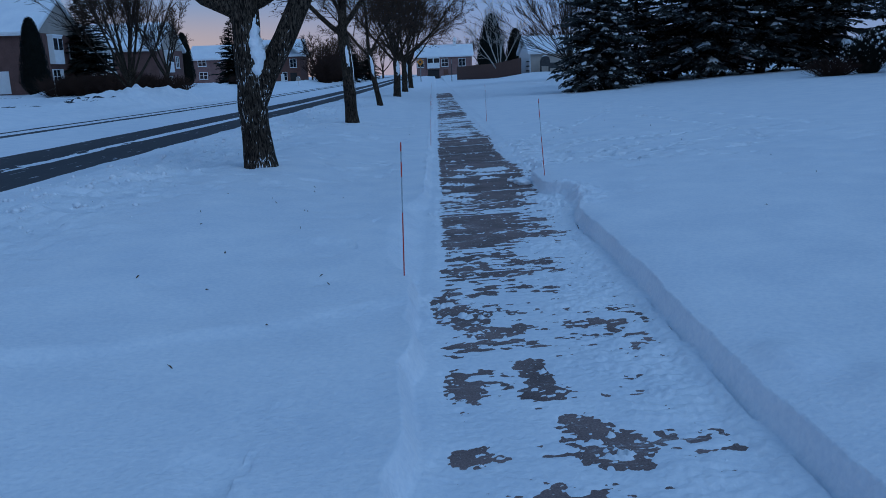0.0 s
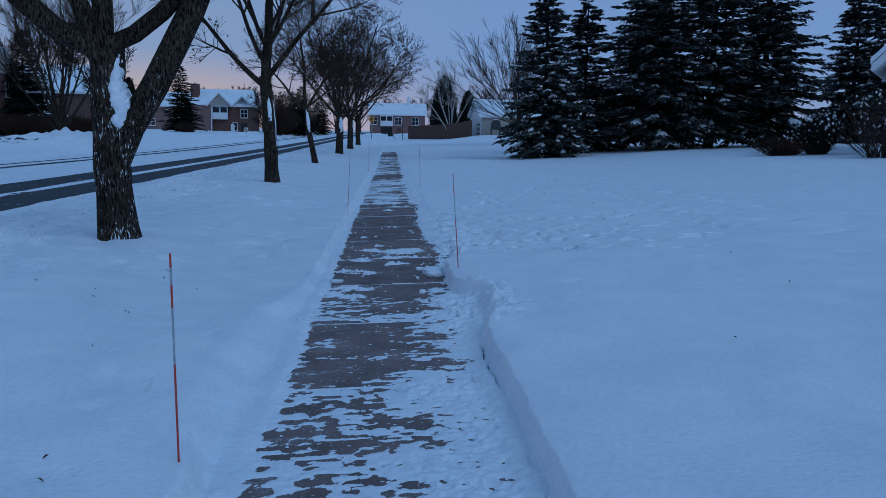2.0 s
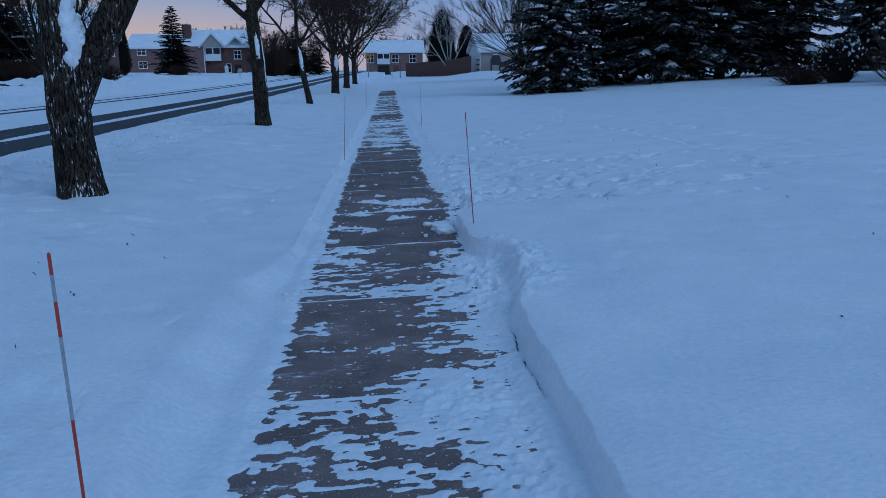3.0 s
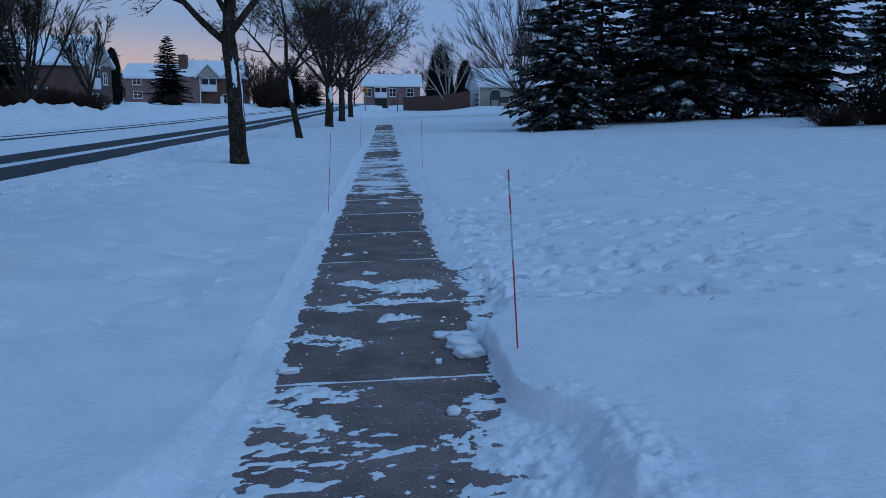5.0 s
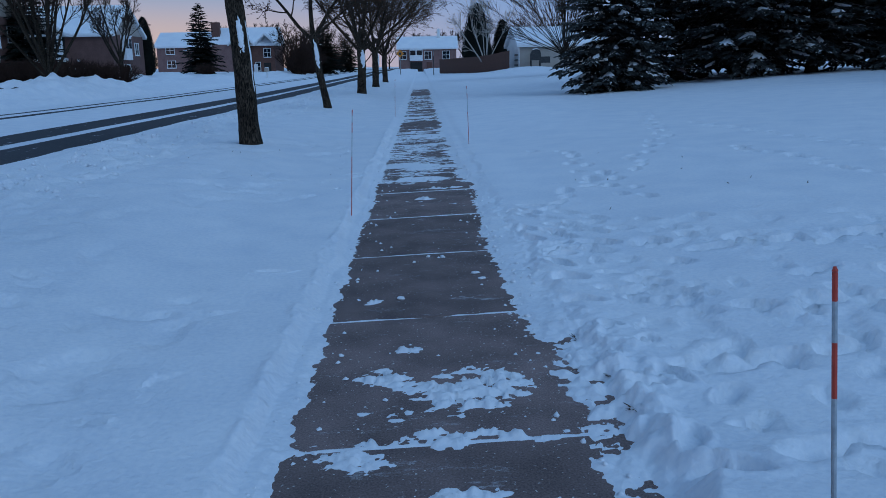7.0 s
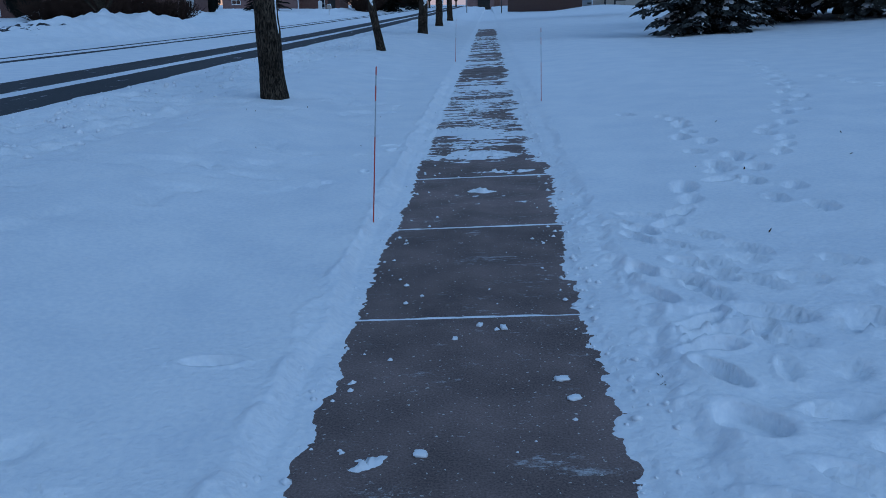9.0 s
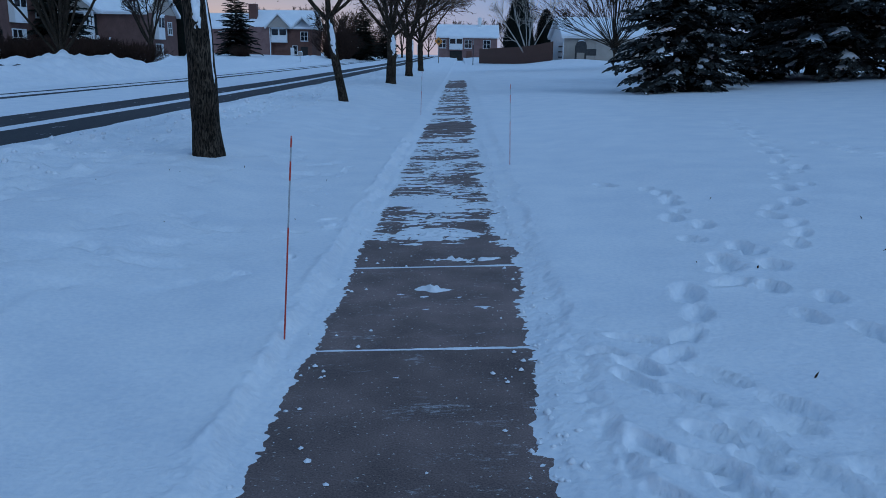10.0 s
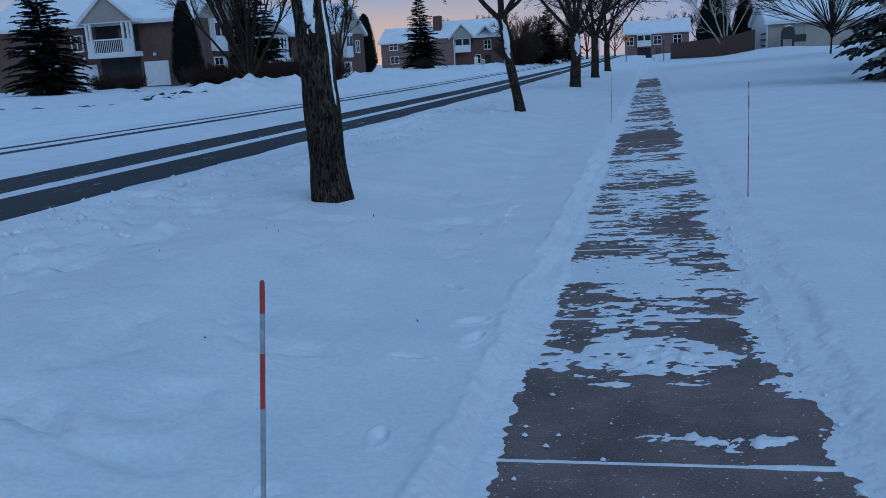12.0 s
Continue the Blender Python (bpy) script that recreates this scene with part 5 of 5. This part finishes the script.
road_sign(pose(-2.05, 112.0, float(land(-2.05, 112.0)) - 0.05), "orange-yellow diamond road sign on a steel post")
post = thing("sign_post", pose(2.05, 108.0, float(land(2.05, 108)) - 0.05, 0, 0, 0), "thin steel sign post seen edge-on", "post")
part("pole", Mesh().box(-0.045, 0.045, -0.045, 0.045, -0.2, 2.9), BLACK, post)
part("plate", Mesh().box(-0.03, 0.03, -0.3, 0.3, 2.2, 2.85), STEEL, post)
box = thing("mailbox", pose(-17.6, 106.0, float(land(-17.6, 106)) - 0.05) @ Matrix.Scale(0.68, 4), "pale mailbox on a post beside the street", "mailbox")
part("post", Mesh().box(-0.09, 0.09, -0.09, 0.09, -0.2, 1.1), WHITE, box)
part("case", Mesh().prism([(-0.35, 1.103), (0.35, 1.103), (0.35, 1.6), (0.18, 1.8), (-0.18, 1.8), (-0.35, 1.6)], -0.4, 0.4), SIDING, box)
part("snow_cap", Mesh().prism([(-0.33, 1.64), (0.33, 1.64), (0.18, 1.88), (-0.18, 1.88)], -0.38, 0.38), SNOW, box)


# ---- marker stakes along the walk ----
def stake(base, top, label):
    h = thing("marker_stake", Matrix.Translation(base), label, "marker stake", "marker stakes")
    d = Vector(top) - Vector(base)
    L = d.length
    cuts = [(0, 0.045, RED), (0.045, 0.11, SILVER), (0.11, 0.2, RED), (0.2, 0.42, SILVER), (0.42, L + 0.25, RED)]
    for a, b, mat in cuts:
        part("band", Mesh().tube([d * (1 - a / L), d * (1 - b / L)], [0.0042, 0.0042], 8), mat, h, "orange-red band" if mat is RED else "silver reflective band", smooth=False)
    part("cap", Mesh().tube([d * (1 + 0.001 / L), d * (1 + 0.008 / L)], [0.0046, 0.0025], 8), RED, h)
    return h


stake((-0.287, 4.391, 0.11), (-0.268, 4.29, 0.944), "thin orange and silver marker stake in the snow")
stake((1.145, 8.683, 0.17), (1.082, 8.7, 1.025), "leaning orange and silver marker stake in the snow")
stake((-0.184, 14.883, 0.05), (-0.153, 15.018, 0.961), "thin orange and silver marker stake in the snow")
stake((1.231, 20.868, 0.18), (1.2, 20.73, 1.024), "thin orange and silver marker stake in the snow")
stake((-0.225, 29.3, 0.1), (-0.2, 29.2, 1.015), "thin orange and silver marker stake in the snow")


# ---- loose snow, grass and litter ----
def chunk(x, y, sx, sy, sz, turn, seed, lift=0.0):
    bm = bmesh.new()
    bmesh.ops.create_icosphere(bm, subdivisions=3, radius=0.5)
    for v in bm.verts:
        d = v.co.normalized()
        box = 0.5 / max(abs(d.x), abs(d.y), abs(d.z))
        k = (0.35 * 0.5 + 0.65 * box) * (1 + 0.3 * noise.noise(d * 1.9 + Vector((seed * 3.1, 0, 0))) + 0.1 * noise.noise(d * 6 + Vector((seed, 4, 0))))
        v.co = Vector((d.x * sx, d.y * sy, d.z * sz)) * k * 1.05
    me = bpy.data.meshes.new("snow_chunk")
    bm.to_mesh(me)
    bm.free()
    me.shade_smooth()
    me.materials.append(SNOW)
    ob = new("snow_chunk", me)
    ob.matrix_world = pose(x, y, float(walk_z(x, y)) + sz * 0.42 + lift, 4, 3, turn)
    return tagged(ob, "broken block of packed snow on the concrete", "snow chunk", "snow chunks")


for i, (x, y, a, b, c, t) in enumerate(((0.86, 9.08, 0.15, 0.1, 0.055, 20), (0.83, 9.22, 0.17, 0.11, 0.06, -8), (0.85, 9.36, 0.14, 0.1, 0.05, 5), (0.75, 9.44, 0.12, 0.06, 0.035, 15), (0.93, 9.55, 0.07, 0.06, 0.04, 40), (0.95, 9.28, 0.1, 0.08, 0.05, 60),
                                        (0.93, 9.65, 0.06, 0.05, 0.03, 10), (0.69, 8.98, 0.03, 0.03, 0.025, 0), (0.02, 8.95, 0.1, 0.05, 0.03, 12), (0.8, 8.28, 0.05, 0.05, 0.035, 0), (0.33, 12.2, 0.04, 0.028, 0.015, 0),
                                        (0.6, 13.2, 0.026, 0.034, 0.016, 20), (0.5, 13.24, 0.02, 0.026, 0.014, -30), (0.4, 13.1, 0.02, 0.02, 0.012, 0), (0.8, 12.7, 0.05, 0.03, 0.014, 10), (0.83, 12.55, 0.045, 0.03, 0.014, 30))):
    chunk(x + (0.09 if 8.9 < y < 9.7 and x > 0.6 else 0), y - 0.05, a, b, c, t, i)

rng = random.Random(5)
bits = Mesh()
for i in range(300):
    y = rng.uniform(1.2, 22)
    x = rng.choice((rng.uniform(-0.05, 1.0), rng.gauss(0.93, 0.08), rng.gauss(0.02, 0.06)))
    s = rng.uniform(0.004, 0.015)
    z = float(walk_z(x, y))
    c = Vector((x, y, z + s * 0.3))
    p = [c + Vector((s * math.cos(k * 1.26 + i) * rng.uniform(0.7, 1.3), s * math.sin(k * 1.26 + i) * rng.uniform(0.7, 1.3), 0)) for k in range(5)]
    bits.put(p + [c + Vector((0, 0, s * 0.8))], [(k, (k + 1) % 5, 5) for k in range(5)])
tagged(part("snow_crumbs", bits, SNOW), "small crumbs of snow scattered on the concrete", "snow crumbs", kind="stuff")


def clods(name, xs, ys, sizes, label):
    """Small broken lumps of snow lying on the surface."""
    zs = snow_height(np.array(xs), np.array(ys))
    m = Mesh()
    for x, y, z, q in zip(xs, ys, zs, sizes):
        c = Vector((x, y, z + q * 0.3))
        ring = [c + Vector((q * math.cos(k * 1.257 + x * 9) * rng.uniform(0.7, 1.3), q * math.sin(k * 1.257 + x * 9) * rng.uniform(0.7, 1.3), rng.uniform(-0.3, 0.1) * q)) for k in range(5)]
        m.put(ring + [c + Vector((rng.uniform(-.3, .3) * q, 0, q * rng.uniform(0.6, 1.0))), c - Vector((0, 0, q))], [(k, (k + 1) % 5, 5) for k in range(5)] + [((k + 1) % 5, k, 6) for k in range(5)])
    return tagged(part(name, m, SNOW, smooth=True), label, "snow clods", kind="stuff")


n = 1700
clods("kerb_clods", [rng.gauss(-4.1, 0.55) for _ in range(n)], [rng.uniform(6, 45) for _ in range(n)], [0.008 + 0.045 * rng.random() ** 3 for _ in range(n)], "crumbs of ploughed snow along the street")
n = 700
clods("walk_clods", [rng.gauss(1.0, 0.06) if rng.random() < 0.8 else rng.gauss(-0.08, 0.05) for _ in range(n)], [rng.uniform(7, 22) for _ in range(n)], [0.004 + 0.016 * rng.random() ** 3 for _ in range(n)], "crumbs of shovelled snow beside the walk")


def litter_height(x, y):
    return float(snow_height(np.array([x]), np.array([y]))[0])


bits = Mesh()
for i in range(50):
    x, y = rng.choice(((rng.uniform(-4.5, -0.5), rng.uniform(1.5, 22)), (rng.uniform(-3.0, -0.6), rng.uniform(2, 9)), (rng.uniform(1.4, 4), rng.uniform(2, 18))))
    z = litter_height(x, y) + 0.006
    a, L = rng.uniform(0, 6.3), rng.uniform(0.005, 0.018)
    d = Vector((math.cos(a) * L, math.sin(a) * L, rng.uniform(0, 0.02)))
    w = Vector((-d.y, d.x, 0)).normalized() * rng.uniform(0.002, 0.007)
    c = Vector((x, y, z))
    bits.put([c - d, c + w, c + d, c - w, c + Vector((0, 0, 0.008))], [(0, 1, 4), (1, 2, 4), (2, 3, 4), (3, 0, 4)])
tagged(part("leaf_litter", bits, LEAF), "specks of dead leaf and twig on the snow", "litter", kind="stuff")

for x, y in ((1.24, 10.35), (1.22, 10.75), (1.2, 11.25), (1.17, 9.9), (1.2, 8.1), (1.16, 12.6)):
    tuft = Mesh()
    z = litter_height(x, y) - 0.015
    root = Vector((x, y, z))
    tips, faces = [root], []
    for i in range(34):
        a, lean = rng.uniform(0, 6.3), rng.uniform(0.01, 0.05)
        tip = root + Vector((math.cos(a) * lean, math.sin(a) * lean * 1.5, rng.uniform(0.006, 0.022)))
        side = Vector((-math.sin(a), math.cos(a), 0)) * 0.004
        tips += [root + (tip - root) * 0.4 - side, tip, root + (tip - root) * 0.4 + side]
        faces.append((0, 3 * i + 1, 3 * i + 2, 3 * i + 3))
    tuft.put(tips, faces)
    tagged(part("grass_tuft", tuft, SHRUB), "dead grass tuft poking through the snow edge", "grass", "grass tufts")
